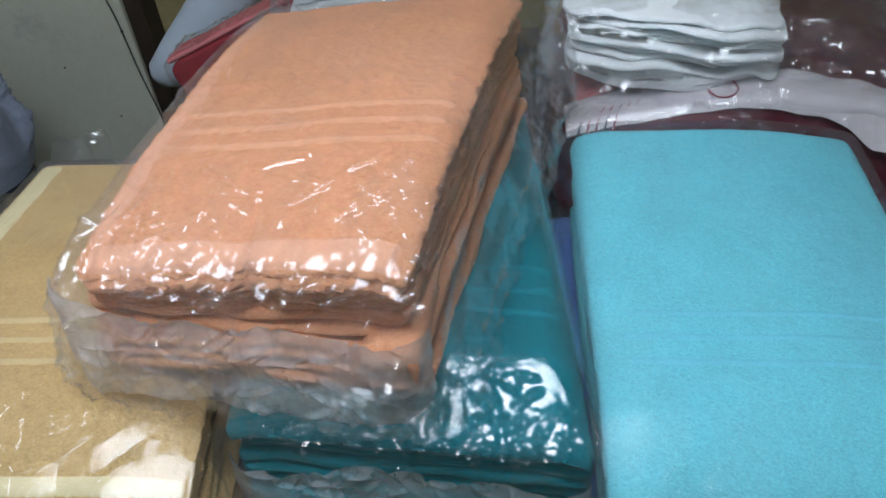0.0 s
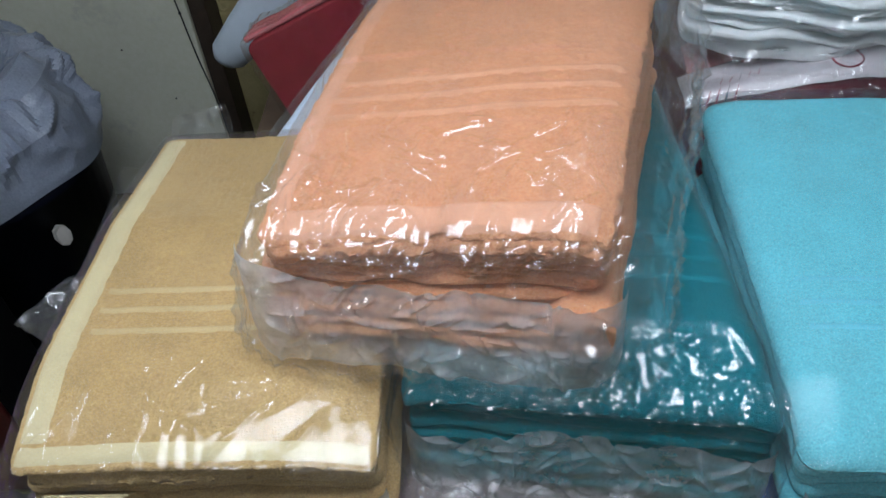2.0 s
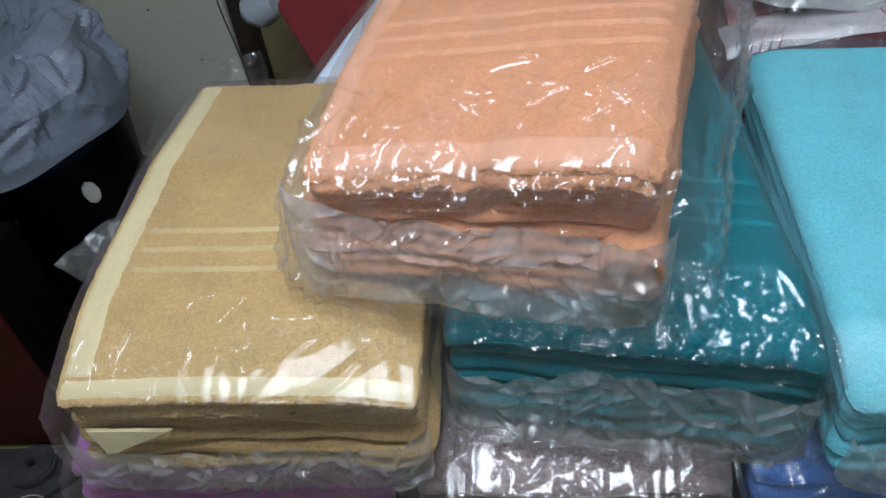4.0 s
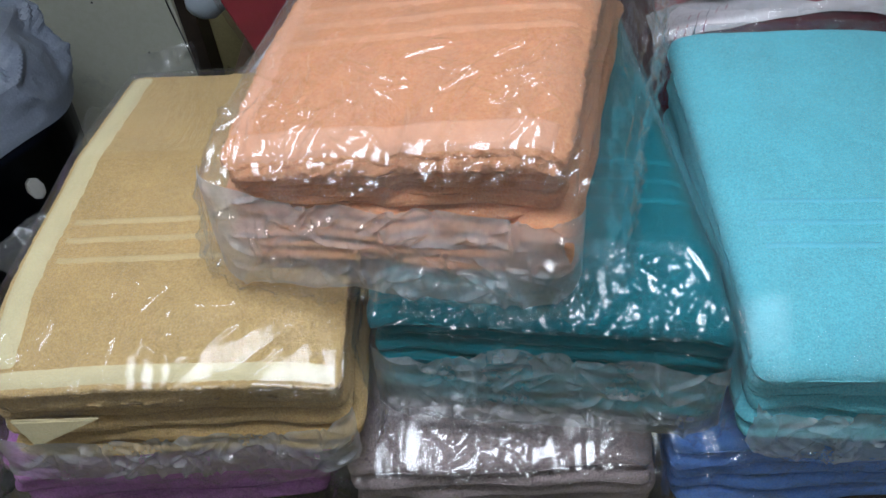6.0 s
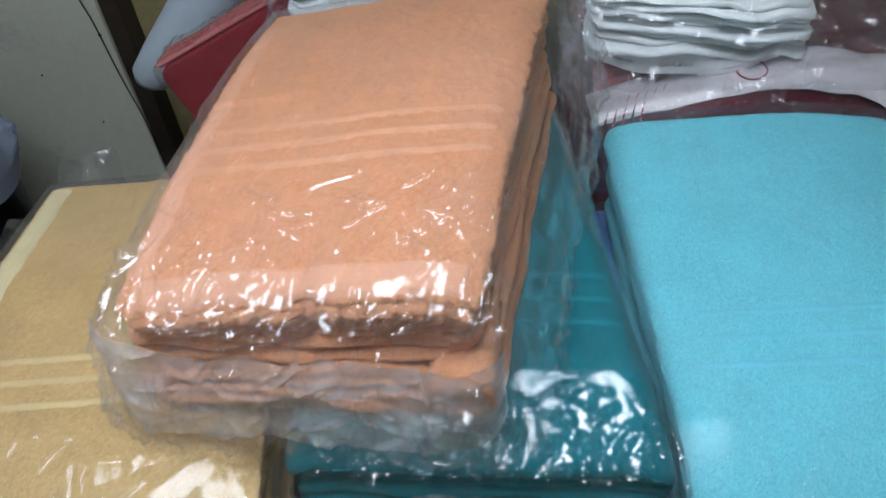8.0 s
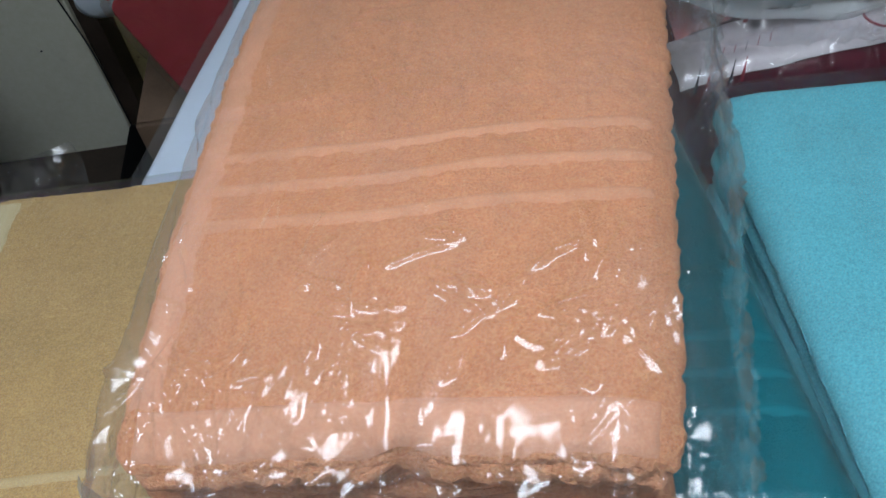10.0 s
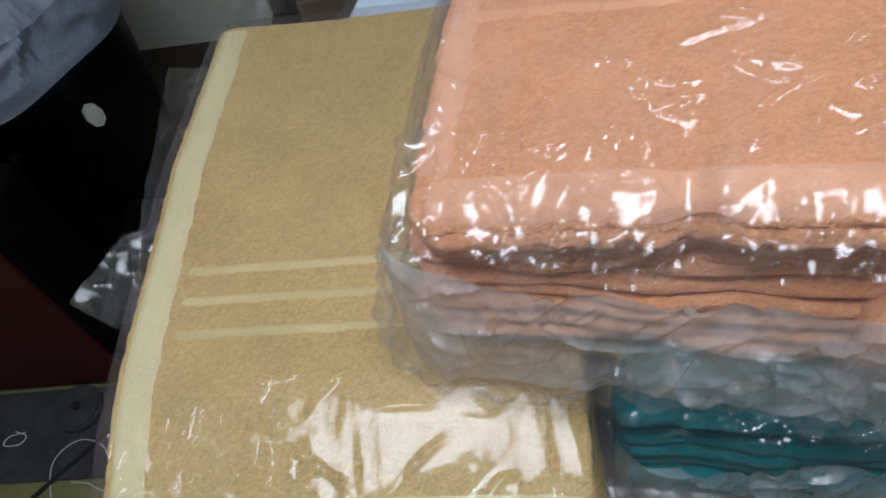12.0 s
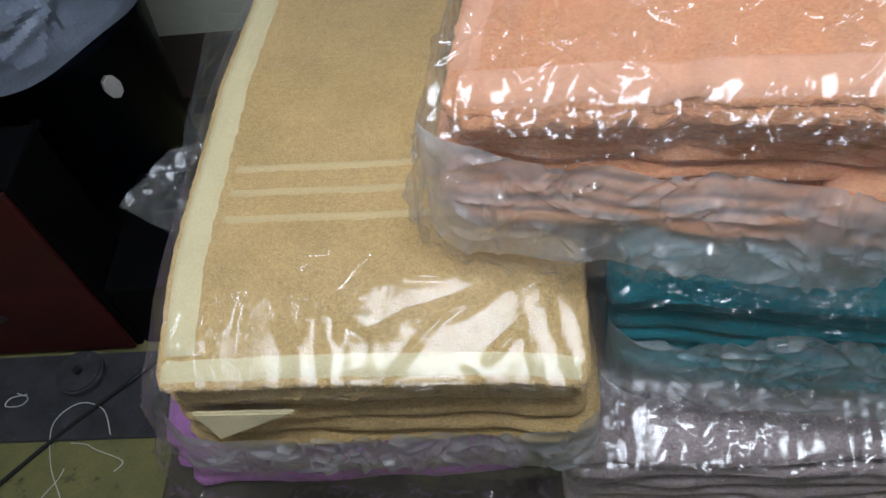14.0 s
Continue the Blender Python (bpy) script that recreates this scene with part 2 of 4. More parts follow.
def slab(w, l, low, high, r=0.012, inner=0.01, cr=0.02, pile=0.0, seed=1, wave=None):
    """A soft slab with rounded rims. low and high give heights over x, y. wave shifts the plan. Returns a mesh."""
    xs, ys = steps(w, r, inner) - w / 2, steps(l, r, inner)
    x0, y0 = np.meshgrid(xs, ys, indexing="ij")
    d = np.minimum(np.minimum(w / 2 - np.abs(x0), y0), l - y0)
    e = np.clip(d / r, 0, 1)
    s = np.sqrt(np.clip(1 - (1 - e) ** 2, 0, 1))
    x, y = round_plan(x0, y0, w, l, cr)
    hi, lo = high(x, y), low(x, y)
    mid = (hi + lo) / 2
    top, bot = mid + (hi - mid) * s, mid - (mid - lo) * s
    if pile:
        rough = value_noise(x, y, 260, seed) * 0.6 + value_noise(x, y, 120, seed + 3) * 0.5
        top = top + pile * rough * np.clip(e * 2, 0.3, 1)
        y = y + pile * 1.2 * value_noise(x, top, 200, seed + 5) * (1 - e)
        x = x + pile * 1.2 * value_noise(y, top, 200, seed + 6) * (1 - e)
    if wave is not None:
        x, y = wave(x, y)
    nx, ny = x.shape
    up = np.stack([x, y, top], -1).reshape(-1, 3)
    dn = np.stack([x, y, bot], -1).reshape(-1, 3)
    faces = quads(nx, ny) + quads(nx, ny, nx * ny, True)
    ring = [i * ny for i in range(nx)] + [(nx - 1) * ny + j for j in range(1, ny)] + \
           [i * ny + ny - 1 for i in range(nx - 2, -1, -1)] + [j for j in range(ny - 2, 0, -1)]
    n = nx * ny
    for a, b in zip(ring, ring[1:] + ring[:1]):
        faces.append((b, a, a + n, b + n))
    return mesh_from("slab", np.concatenate([up, dn]), faces)


def ribbon(x0, x1, y0, y1, height, lift=0.0015, step=0.006, bend=None):
    """A thin woven band that follows the surface height(x, y)."""
    nx, ny = max(3, int((x1 - x0) / step)), max(4, int((y1 - y0) / step))
    x, y = np.meshgrid(np.linspace(x0, x1, nx), np.linspace(y0, y1, ny), indexing="ij")
    if bend is not None:
        x, y = bend(x, y)
    fx = np.minimum(np.linspace(0, 1, nx), np.linspace(1, 0, nx))[:, None] * nx
    fy = np.minimum(np.linspace(0, 1, ny), np.linspace(1, 0, ny))[None, :] * ny
    edge = np.clip(np.minimum(fx, fy), 0, 1)
    z = height(x, y) + lift * (edge * 1.6 - 0.6)
    return mesh_from("ribbon", np.stack([x, y, z], -1).reshape(-1, 3), quads(nx, ny))


def creases(a, b, zone, count, seed, slope=0.45, along=0.55):
    """Narrow zigzag ridges over the unfolded film (a across, b in depth)."""
    rng = np.random.RandomState(seed)
    out = np.zeros_like(a)
    for _ in range(count):
        p = np.array([rng.uniform(zone[0], zone[1]), rng.uniform(zone[2], zone[3])])
        way = math.pi / 2 + rng.normal(0, along) + (math.pi if rng.rand() < 0.5 else 0)
        for _ in range(rng.randint(1, 4)):
            n = rng.uniform(0.014, 0.062)
            d = np.array([math.cos(way), math.sin(way)])
            u = ((a - p[0]) * d[0] + (b - p[1]) * d[1]) / n
            s = -(a - p[0]) * d[1] + (b - p[1]) * d[0] + 0.10 * n * np.sin(u * math.pi) * rng.uniform(-1, 1)
            wide = rng.uniform(0.0015, 0.0030)
            high = wide * slope * rng.uniform(0.8, 1.9)
            out = np.maximum(out, high * np.exp(-(s / wide) ** 2) * np.clip(4 * np.minimum(u, 1 - u), 0, 1))
            p = p + d * n
            way += math.pi + rng.uniform(-0.9, 0.9) if rng.rand() < 0.65 else rng.uniform(-0.5, 0.5)
    return out


def crumple(a, b, seed, slope, size=1.0, squash=1.0, sizes=(0.010, 0.014, 0.019, 0.026, 0.034)):
    """Flat facets that meet in sharp folds, as stiff film makes them: warped pleats laid across each other."""
    rng = np.random.RandomState(seed)
    a, b = a / size, b / size * squash
    u = a + 0.010 * value_noise(a, b, 22, seed) + 0.002 * value_noise(a, b, 45, seed + 2)
    v = b + 0.010 * value_noise(a, b, 22, seed + 1) + 0.002 * value_noise(a, b, 45, seed + 3)
    out = np.zeros_like(a)
    for each in sizes:
        w = rng.uniform(0, math.pi)
        here = np.clip(0.5 + 1.1 * value_noise(a, b, 0.5 / each, seed + int(each * 1e4)), 0, 1.2)
        out = out + here * np.abs(((u * math.cos(w) + v * math.sin(w)) / each + rng.rand()) % 1 - 0.5) * each * slope * size
    return out - 0.6 * np.mean(out)


def shell(w, l, high, mf, ms, mb, low=0.0, inner=0.005, calm=0.001, wild=0.006, scale=28, seed=3, gap=0.004, right=None, folds=(0, 0.1), hangs=60, few=4, rump=(0.0, 0.05, 0.3, 1.0, 1.0), ridge=None, mesh=0.0018):
    """A film draped over a w x l block of top high(x, y), hanging outward by the margins to low, creased near its front and crumpled where it hangs.
    folds: how many creases and how far back they reach; few: creases on the rest of the top; rump: slope of the
    facets at the front of the top, how far back those reach, and their slope where the film hangs; ridge: depth of a fold across."""
    mr = ms if right is None else right
    arc = lambda k: np.linspace(0, math.pi / 2, k)
    xs = np.concatenate([-w / 2 - ms * np.cos(arc(26))[:-1], np.linspace(-w / 2, w / 2, int(w / mesh)), w / 2 + mr * np.sin(arc(26))[1:]])
    ys = np.concatenate([-mf * np.cos(arc(46))[:-1], np.linspace(0, 0.16, int(0.16 / mesh))[:-1], np.linspace(0.16, l, int((l - 0.16) / 0.0035)), l + mb * np.sin(arc(14))[1:]])
    x, y = np.meshgrid(xs, ys, indexing="ij")
    ex = np.where(x < -w / 2, (x + w / 2 + ms) / ms, np.where(x > w / 2, (w / 2 + mr - x) / mr, 1))
    ey = np.where(y < 0, (y + mf) / mf, np.where(y > l, (l + mb - y) / mb, 1))
    e = np.clip(np.minimum(ex, ey), 0, 1)
    s = np.sqrt(np.clip(1 - (1 - e) ** 2, 0, 1))
    hx, hy = np.clip(x, -w / 2, w / 2), np.clip(y, 0, l)
    full = high(hx, hy) + gap - low
    z = low + full * s
    drop = full * (1 - s)
    a = x + np.where(ex < ey, np.sign(x) * drop, 0)
    b = y + np.where(ey <= ex, np.where(y < l / 2, -drop, drop), 0)
    cx, cy = round_plan(x - (mr - ms) / 2, y + mf, w + ms + mr, l + mf + mb, 0.045)
    x, y = cx + (mr - ms) / 2, cy - mf
    gx = np.gradient(np.stack([x, y, z], -1), axis=0)
    gy = np.gradient(np.stack([x, y, z], -1), axis=1)
    n = np.cross(gx, gy)
    n /= np.linalg.norm(n, axis=-1, keepdims=True) + 1e-9
    hang = np.clip((1 - s) * 1.6, 0, 1)
    amp = calm + (wild - calm) * hang
    push = amp * (ridges(a, b, scale, seed) + 0.5 * ridges(a, b, scale * 2.3, seed + 7) + 0.7 * value_noise(a, b, scale * 0.6, seed + 9) * hang)
    if folds[0]:
        push = push + creases(a, b, (-w / 2, w / 2, -0.02, folds[1]), folds[0], seed + 21, 0.8, 1.0)
    if few:
        push = push + creases(a, b, (-w / 2, w / 2, folds[1], l), few, seed + 22, 0.5, 1.6)
    if hangs:
        tall = float(np.max(full)) + 0.03
        push = push + 1.5 * hang * (creases(a, b, (-w / 2, w / 2, -tall, 0), hangs, seed + 23, 1.0, 1.5) + creases(a, b, (w / 2, w / 2 + tall, 0, l), hangs // 2, seed + 24, 0.6, 1.5)
                                    + creases(a, b, (-w / 2 - tall, -w / 2, 0, l), hangs // 3, seed + 25, 0.35, 1.5))
    near = np.clip(1 - (b - 0.3 * rump[1]) / (0.7 * rump[1]), 0, 1) * (b < l / 2)
    push = push + crumple(a, b, seed + 31, 1.0, rump[3], rump[4]) * np.maximum(rump[0] * near, rump[2] * hang)
    if ridge:
        d = b - ridge - 0.02 * value_noise(a, a * 0, 9, seed + 41)
        push = push + 0.0032 * np.clip(np.where(d < 0, 1 + d / 0.006, 1 - d / 0.03), 0, 1) * np.clip(0.6 + value_noise(a, a * 0, 14, seed + 42), 0, 1) * (s > 0.5)
    p = np.stack([x, y, z], -1) + n * push[..., None]
    nx, ny = x.shape
    me = mesh_from("film", p.reshape(-1, 3), quads(nx, ny))
    me.set_sharp_from_angle(angle=radians(26))
    return me


def box(x0, x1, y0, y1, z0, z1, bevel=0.004, seg=2):
    bm = bmesh.new()
    bmesh.ops.create_cube(bm, size=1)
    for v in bm.verts:
        v.co = Vector(((x0 + x1) / 2 + v.co.x * (x1 - x0), (y0 + y1) / 2 + v.co.y * (y1 - y0), (z0 + z1) / 2 + v.co.z * (z1 - z0)))
    if bevel:
        bmesh.ops.bevel(bm, geom=bm.edges[:], offset=bevel, segments=seg, affect="EDGES", profile=0.5)
    return bm


def disc(r, depth, seg=32, bevel=0.003):
    bm = bmesh.new()
    bmesh.ops.create_cone(bm, cap_ends=True, segments=seg, radius1=r, radius2=r, depth=depth)
    bmesh.ops.bevel(bm, geom=[e for e in bm.edges if len(e.link_faces) == 2 and e.calc_face_angle() > 1], offset=bevel, segments=2, affect="EDGES")
    return bm


def cord(name, points, radius, mat, parent=None, cyclic=False):
    """A tube along smooth points, as a mesh."""
    pts = [Vector(p) for p in points]
    n, path = len(pts), []
    for i in range(n if cyclic else n - 1):
        p0, p1, p2, p3 = (pts[(i + k) % n] if cyclic else pts[min(max(i + k, 0), n - 1)] for k in (-1, 0, 1, 2))
        for s in range(8):
            u = s / 8
            path.append(0.5 * ((2 * p1) + (p2 - p0) * u + (2 * p0 - 5 * p1 + 4 * p2 - p3) * u * u + (3 * p1 - p0 - 3 * p2 + p3) * u ** 3))
    if not cyclic:
        path.append(pts[-1])
    verts, faces, m = [], [], len(path)
    for i, p in enumerate(path):
        a, b = (path[(i - 1) % m], path[(i + 1) % m]) if cyclic else (path[max(i - 1, 0)], path[min(i + 1, m - 1)])
        d = (b - a).normalized()
        side = d.cross(Vector((0.13, 0.31, 0.94))).normalized()
        up = side.cross(d)
        for k in range(6):
            w = k * math.pi / 3
            verts.append(p + radius * (math.cos(w) * side + math.sin(w) * up))
    for i in range(m if cyclic else m - 1):
        for k in range(6):
            j = (i + 1) % m
            faces.append((i * 6 + k, i * 6 + (k + 1) % 6, j * 6 + (k + 1) % 6, j * 6 + k))
    return add(name, mesh_from(name, verts, faces), mat, parent)


# ---------------------------------------------------------------- the room
def wall(name, x0, x1, y0, y1, z0, z1, mat, label, category="wall"):
    me = bpy.data.meshes.new(name)
    bm = box(x0, x1, y0, y1, z0, z1, 0)
    bm.to_mesh(me)
    bm.free()
    return tagged(add(name, me, mat), label, category, kind="structure")


wall("floor", -2.4, 2.0, -1.6, 2.6, FLOOR - 0.1, FLOOR, OLIVE_FLOOR, "worn olive cement floor of the shop", "floor")
wall("ceiling", -2.4, 2.0, -1.6, 2.6, CEIL, CEIL + 0.1, CEIL_PAINT, "plain white painted ceiling", "ceiling")
wall("wall_back", -2.4, 2.0, 2.45, 2.57, FLOOR, CEIL, PLASTER, "stained ochre plaster wall with peeling patches")
wall("wall_left", -2.5, -2.4, -1.6, 2.57, FLOOR, CEIL, PLAIN_WALL, "plain cream plaster wall")
wall("wall_right", 2.0, 2.1, -1.6, 2.57, FLOOR, CEIL, PLAIN_WALL, "plain cream plaster wall")
wall("wall_front", -2.5, 2.1, -1.7, -1.6, FLOOR, CEIL, PLAIN_WALL, "plain cream plaster wall")

for lx, ly, half, wide in LAMPS:
    fixture = thing("panel_light", pose(lx, ly, CEIL), "white enamel panel light fixed to the ceiling", "lamp", "ceiling panel lights")
    part("housing", box(-half - 0.03, half + 0.03, -wide - 0.03, wide + 0.03, -0.045, -0.002, 0.006), STEEL, fixture)
    part("diffuser", box(-half, half, -wide, wide, -0.062, -0.048, 0.005, 3), LAMP_GLASS, fixture, "glowing white diffuser")

# white enamelled cupboard door that stands open against the back wall
cupboard = thing("cupboard", pose(0, 0, 0), "cream enamelled steel cupboard with scuffs and a dark gap beside it", "cupboard")
part("door_panel", box(-2.38, -1.05, 2.30, 2.325, FLOOR + 0.03, 1.95, 0.004), PANEL_PAINT, cupboard, "scuffed cream enamel panel")
# Dark backing: its visible edge is colour put in for the shadow gap.
part("gap_shadow", box(-2.38, -1.00, 2.329, 2.445, FLOOR, 1.97, 0.004), WOOD_AND_SHADE, cupboard, "dark backing whose edge is coloured as the gap's shadow")
# Added dark block, coloured as the panel's lower part in shade.
part("shaded_foot", box(-2.38, -1.05, 1.98, 2.296, FLOOR, -0.02, 0.006), WOOD_AND_SHADE, cupboard, "added dark block for the panel's shaded foot")
for hx, hz in ((-1.075, 0.66), (-1.30, 0.55), (-1.18, 0.36)):
    bm = disc(0.005 if hx > -1.1 else 0.003, 0.004, 14, 0.001)
    bm.transform(pose(hx, 2.299, hz, 90, 0, 0))
    part("screw_hole", bm, RUBBER, cupboard)
cord("hanging_wire", [(-1.10, 2.290, 1.0), (-1.088, 2.290, 0.80), (-1.075, 2.292, 0.70), (-1.062, 2.292, 0.52), (-1.045, 2.294, 0.36), (-1.040, 2.294, 0.22), (-1.04, 2.294, -0.05)], 0.0022, RUBBER)
tagged(bpy.data.objects["hanging_wire"], "thin black wire hanging down the cupboard door", "wire")


# table under the towel packs
def wooden_table(x0, x1, y0, y1, label):
    t = thing("table", pose(0, 0, 0), label, "table", "shop tables")
    part("tabletop", box(x0, x1, y0, y1, TABLE - 0.04, TABLE, 0.006), WOOD_AND_SHADE, t)
    for tx in (x0 + 0.06, x1 - 0.06):
        for ty in (y0 + 0.06, y1 - 0.06):
            part("leg", box(tx - 0.03, tx + 0.03, ty - 0.03, ty + 0.03, FLOOR, TABLE - 0.04, 0.004), WOOD_AND_SHADE, t)


wooden_table(-0.68, 1.05, 0.33, 0.888, "dark wooden table stacked with packed towels")
wooden_table(-0.44, 1.05, 0.892, 1.56, "dark wooden table under folded white linen")


# ---------------------------------------------------------------- towel packs
def layers(parent, w, l, top, count, mat, seed, front=0.01, thin=0.0, r=None, skip_top=True, name="towel", side=0.006, fore=0.0):
    """The folded towels below the top one, each a soft slab with an uneven folded rim.
    front: how far the upper ones lie back; fore: how far the lowest comes forward."""
    rng = np.random.RandomState(seed)
    edges = np.linspace(0, 1, count + 1)
    for i in range(count):
        a, b = edges[i], edges[i + 1]
        dy, dx = rng.uniform(0.5, 1.0) * front * (i + 1) / count - fore * (1 - i / count), rng.uniform(-side, side)
        k = rng.randint(1000)

        def low(x, y, a=a, k=k):
            return top(x, y) * a + (0.003 * value_noise(x, y, 14, k) if a > 0 else 0)

        def high(x, y, b=b, k=k):
            return top(x, y) * b - 0.0022 + 0.003 * value_noise(x, y, 14, k + 1)

        def wave(x, y, dx=dx, dy=dy, k=k):
            return x + dx + 0.003 * value_noise(y, y * 0, 16, k + 2), y + dy + 0.005 * value_noise(x, x * 0, 20, k + 3)

        me = slab(w, l - front, low, high, r or 0.012, 0.012, 0.018, 0.0007, k, wave)
        add(name, me, mat, parent)


def bag_mouth(parent, w, mf, full, share, seed, slope=0.5, mat=None, inset=0.90):
    """The bag's mouth: a second, crumpled layer of film folded up inside the hanging front, with an uneven rim.
    full: height of the front; share: how much of it the fold covers."""
    nx, nv = int(w / 0.0022), 60
    x, v = np.meshgrid(np.linspace(-w / 2, w / 2, nx), np.linspace(0, 1, nv), indexing="ij")
    high = full * np.clip(share * (1 + 0.22 * value_noise(x, x * 0, 9, seed + 2) + 0.05 * value_noise(x, x * 0, 50, seed + 3)), 0.05, 0.97)
    z = 0.003 + v * high
    e = 1 - np.sqrt(np.clip(1 - (z / full) ** 2, 0, 1))
    side = np.clip((w / 2 - np.abs(x)) / 0.04, 0, 1)
    y = -mf * inset * (1 - e) * np.sqrt(np.clip(1 - (1 - side) ** 2, 0, 1))
    y = y + crumple(x, z, seed, slope, 2.5, 1.6) - 0.002 - 1.2 * creases(x, z, (-w / 2, w / 2, 0, full * share), int(w * 170), seed + 8, 1.0, 1.8)
    me = mesh_from("mouth", np.stack([x, y, z], -1).reshape(-1, 3), quads(nx, nv))
    me.set_sharp_from_angle(angle=radians(26))
    return add("folded_mouth", me, mat or FILM_FOLDED, parent, "crumpled milky bag mouth")


# tan towels
pack = thing("towel_pack", pose(-0.424, 0.362, 1.056, 0, 0, -1.2), "tan terry towels with cream borders folded in a clear bag", "towel pack", "towel packs")


def tan_top(x, y, rough=1.0):
    return 0.126 - 0.028 * np.clip((y - 0.30) / 0.2, 0, 1) - 0.023 * np.clip((0.10 - y) / 0.10, 0, 1) ** 1.3 + rough * 0.0025 * value_noise(x, y, 9, 5) \
        - 0.016 * np.clip((x - 0.08) / 0.09, 0, 1) ** 2 + rough * 0.0005 * value_noise(x, y, 20, 6)


layers(pack, 0.336, 0.505, lambda x, y: tan_top(x, y) * 0.60, 4, TAN, 11, 0.014, fore=0.006)
roll_ = add("towel", slab(0.322, 0.50, lambda x, y: tan_top(x, y) * 0.61, lambda x, y: tan_top(x, y) - 0.0085, 0.013, 0.003, 0.02, 0.0014, 21,
                          lambda x, y: (x, y + 0.003 + 0.003 * value_noise(x, x * 0, 9, 4))), TAN, pack)
top_towel = add("top_towel", slab(0.327, 0.505, lambda x, y: tan_top(x, y) - 0.006, tan_top, 0.003, 0.0022, 0.014, 0.0009, 31), TAN, pack)
for y0 in (0.135, 0.163, 0.190):
    add("woven_stripe", ribbon(-0.128, 0.150, y0, y0 + 0.010, tan_top, 0.0026, 0.004, lambda x, y: (x, y + 0.0012 * value_noise(x, x * 0, 30, 8))), TAN_STRIPE, top_towel, "cream woven stripe")
add("hem", ribbon(-0.160, 0.158, 0.002, 0.024, lambda x, y: tan_top(x, y) - 0.004 * np.clip((0.006 - y) / 0.006, 0, 1), 0.0026, 0.004), TAN_FLAT, top_towel, "cream flat-woven hem")
add("selvedge", ribbon(-0.162, -0.132, 0.024, 0.50, lambda x, y: tan_top(x, y) - 0.004 * np.clip((-0.156 - x) / 0.006, 0, 1), 0.0026, 0.004), TAN_FLAT, top_towel, "cream flat-woven side border")
bm = bmesh.new()
front = [bm.verts.new(p) for p in ((-0.146, -0.004, 0.066), (-0.063, -0.003, 0.064), (-0.130, -0.013, 0.036))]
back_ = [bm.verts.new(v.co + Vector((0, 0.004, 0))) for v in front]
bm.faces.new(front), bm.faces.new(back_[::-1])
for q in range(3):
    bm.faces.new((front[q], back_[q], back_[(q + 1) % 3], front[(q + 1) % 3]))
bmesh.ops.recalc_face_normals(bm, faces=bm.faces[:])
bmesh.ops.bevel(bm, geom=bm.edges[:], offset=0.0012, segments=2, affect="EDGES")
part("folded_corner", bm, TAN_FLAT, pack, "cream folded corner")
add("plastic_bag", shell(0.328, 0.506, lambda x, y: tan_top(x, y, 0.15) + 0.002, 0.028, 0.022, 0.02, 0.0, 0.004, 0.0002, 0.003, 20, 41, folds=(14, 0.09), hangs=30, few=1, rump=(0.09, 0.13, 0.25, 2.0, 0.5), mesh=0.0014), FILM_TIGHT, pack, "clear polythene bag with creases")
bag_mouth(pack, 0.34, 0.028, 0.105, 0.58, 49, 0.08, FILM_MILKY)

# teal towels
pack = thing("towel_pack", pose(-0.078, 0.402, 1.048, 0, 0, -8.3), "teal terry towels folded in a glossy clear bag", "towel pack", "towel packs")


def teal_top(x, y, rough=1.0):
    return 0.150 - 0.027 * np.clip((0.075 - y) / 0.075, 0, 1) ** 1.05 - 0.02 * np.clip((np.abs(x) - 0.13) / 0.04, 0, 1) ** 2 + rough * 0.002 * value_noise(x, y, 12, 15)


layers(pack, 0.333, 0.50, lambda x, y: teal_top(x, y) * 0.78, 6, TEAL, 12, 0.010, r=0.007, fore=0.008)
top_towel = add("top_towel", slab(0.337, 0.50, lambda x, y: teal_top(x, y) * 0.79, teal_top, 0.014, 0.003, 0.016, 0.001, 32), TEAL, pack)
for y0 in (0.128, 0.158, 0.188):
    add("woven_stripe", ribbon(-0.15, 0.155, y0, y0 + 0.011, teal_top, 0.0018, 0.005), TEAL_FLAT, top_towel, "lighter teal woven stripe")
add("plastic_bag", shell(0.340, 0.502, lambda x, y: teal_top(x, y, 0.15) + 0.002, 0.030, 0.014, 0.02, 0.0, 0.004, 0.0002, 0.003, 24, 43, folds=(75, 0.03), hangs=40, rump=(0.15, 0.075, 0.22, 1.3, 0.25), mesh=0.0014), FILM_GLOSSY, pack, "shiny creased polythene bag")
bag_mouth(pack, 0.33, 0.030, 0.122, 0.74, 50, 0.08, FILM_MILKY)
for ob in pack.children_recursive:      # squeezed narrower at its back by the aqua pack
    for v in ob.data.vertices:
        v.co.x -= 0.55 * max(v.co.x, 0) * max(v.co.y, 0) / 0.5

# aqua towels
pack = thing("towel_pack", pose(0.262, 0.338, 1.045, 0, 0, -4.0), "aqua blue terry towels folded in a clear bag", "towel pack", "towel packs")


def aqua_top(x, y, rough=1.0):
    return 0.132 - 0.028 * np.clip((0.07 - y) / 0.07, 0, 1) ** 1.2 - 0.024 * np.clip((x - 0.0) / 0.17, 0, 1) ** 2 - 0.012 * np.clip((-0.12 - x) / 0.05, 0, 1) ** 2 \
        + rough * 0.002 * value_noise(x, y, 8, 25)


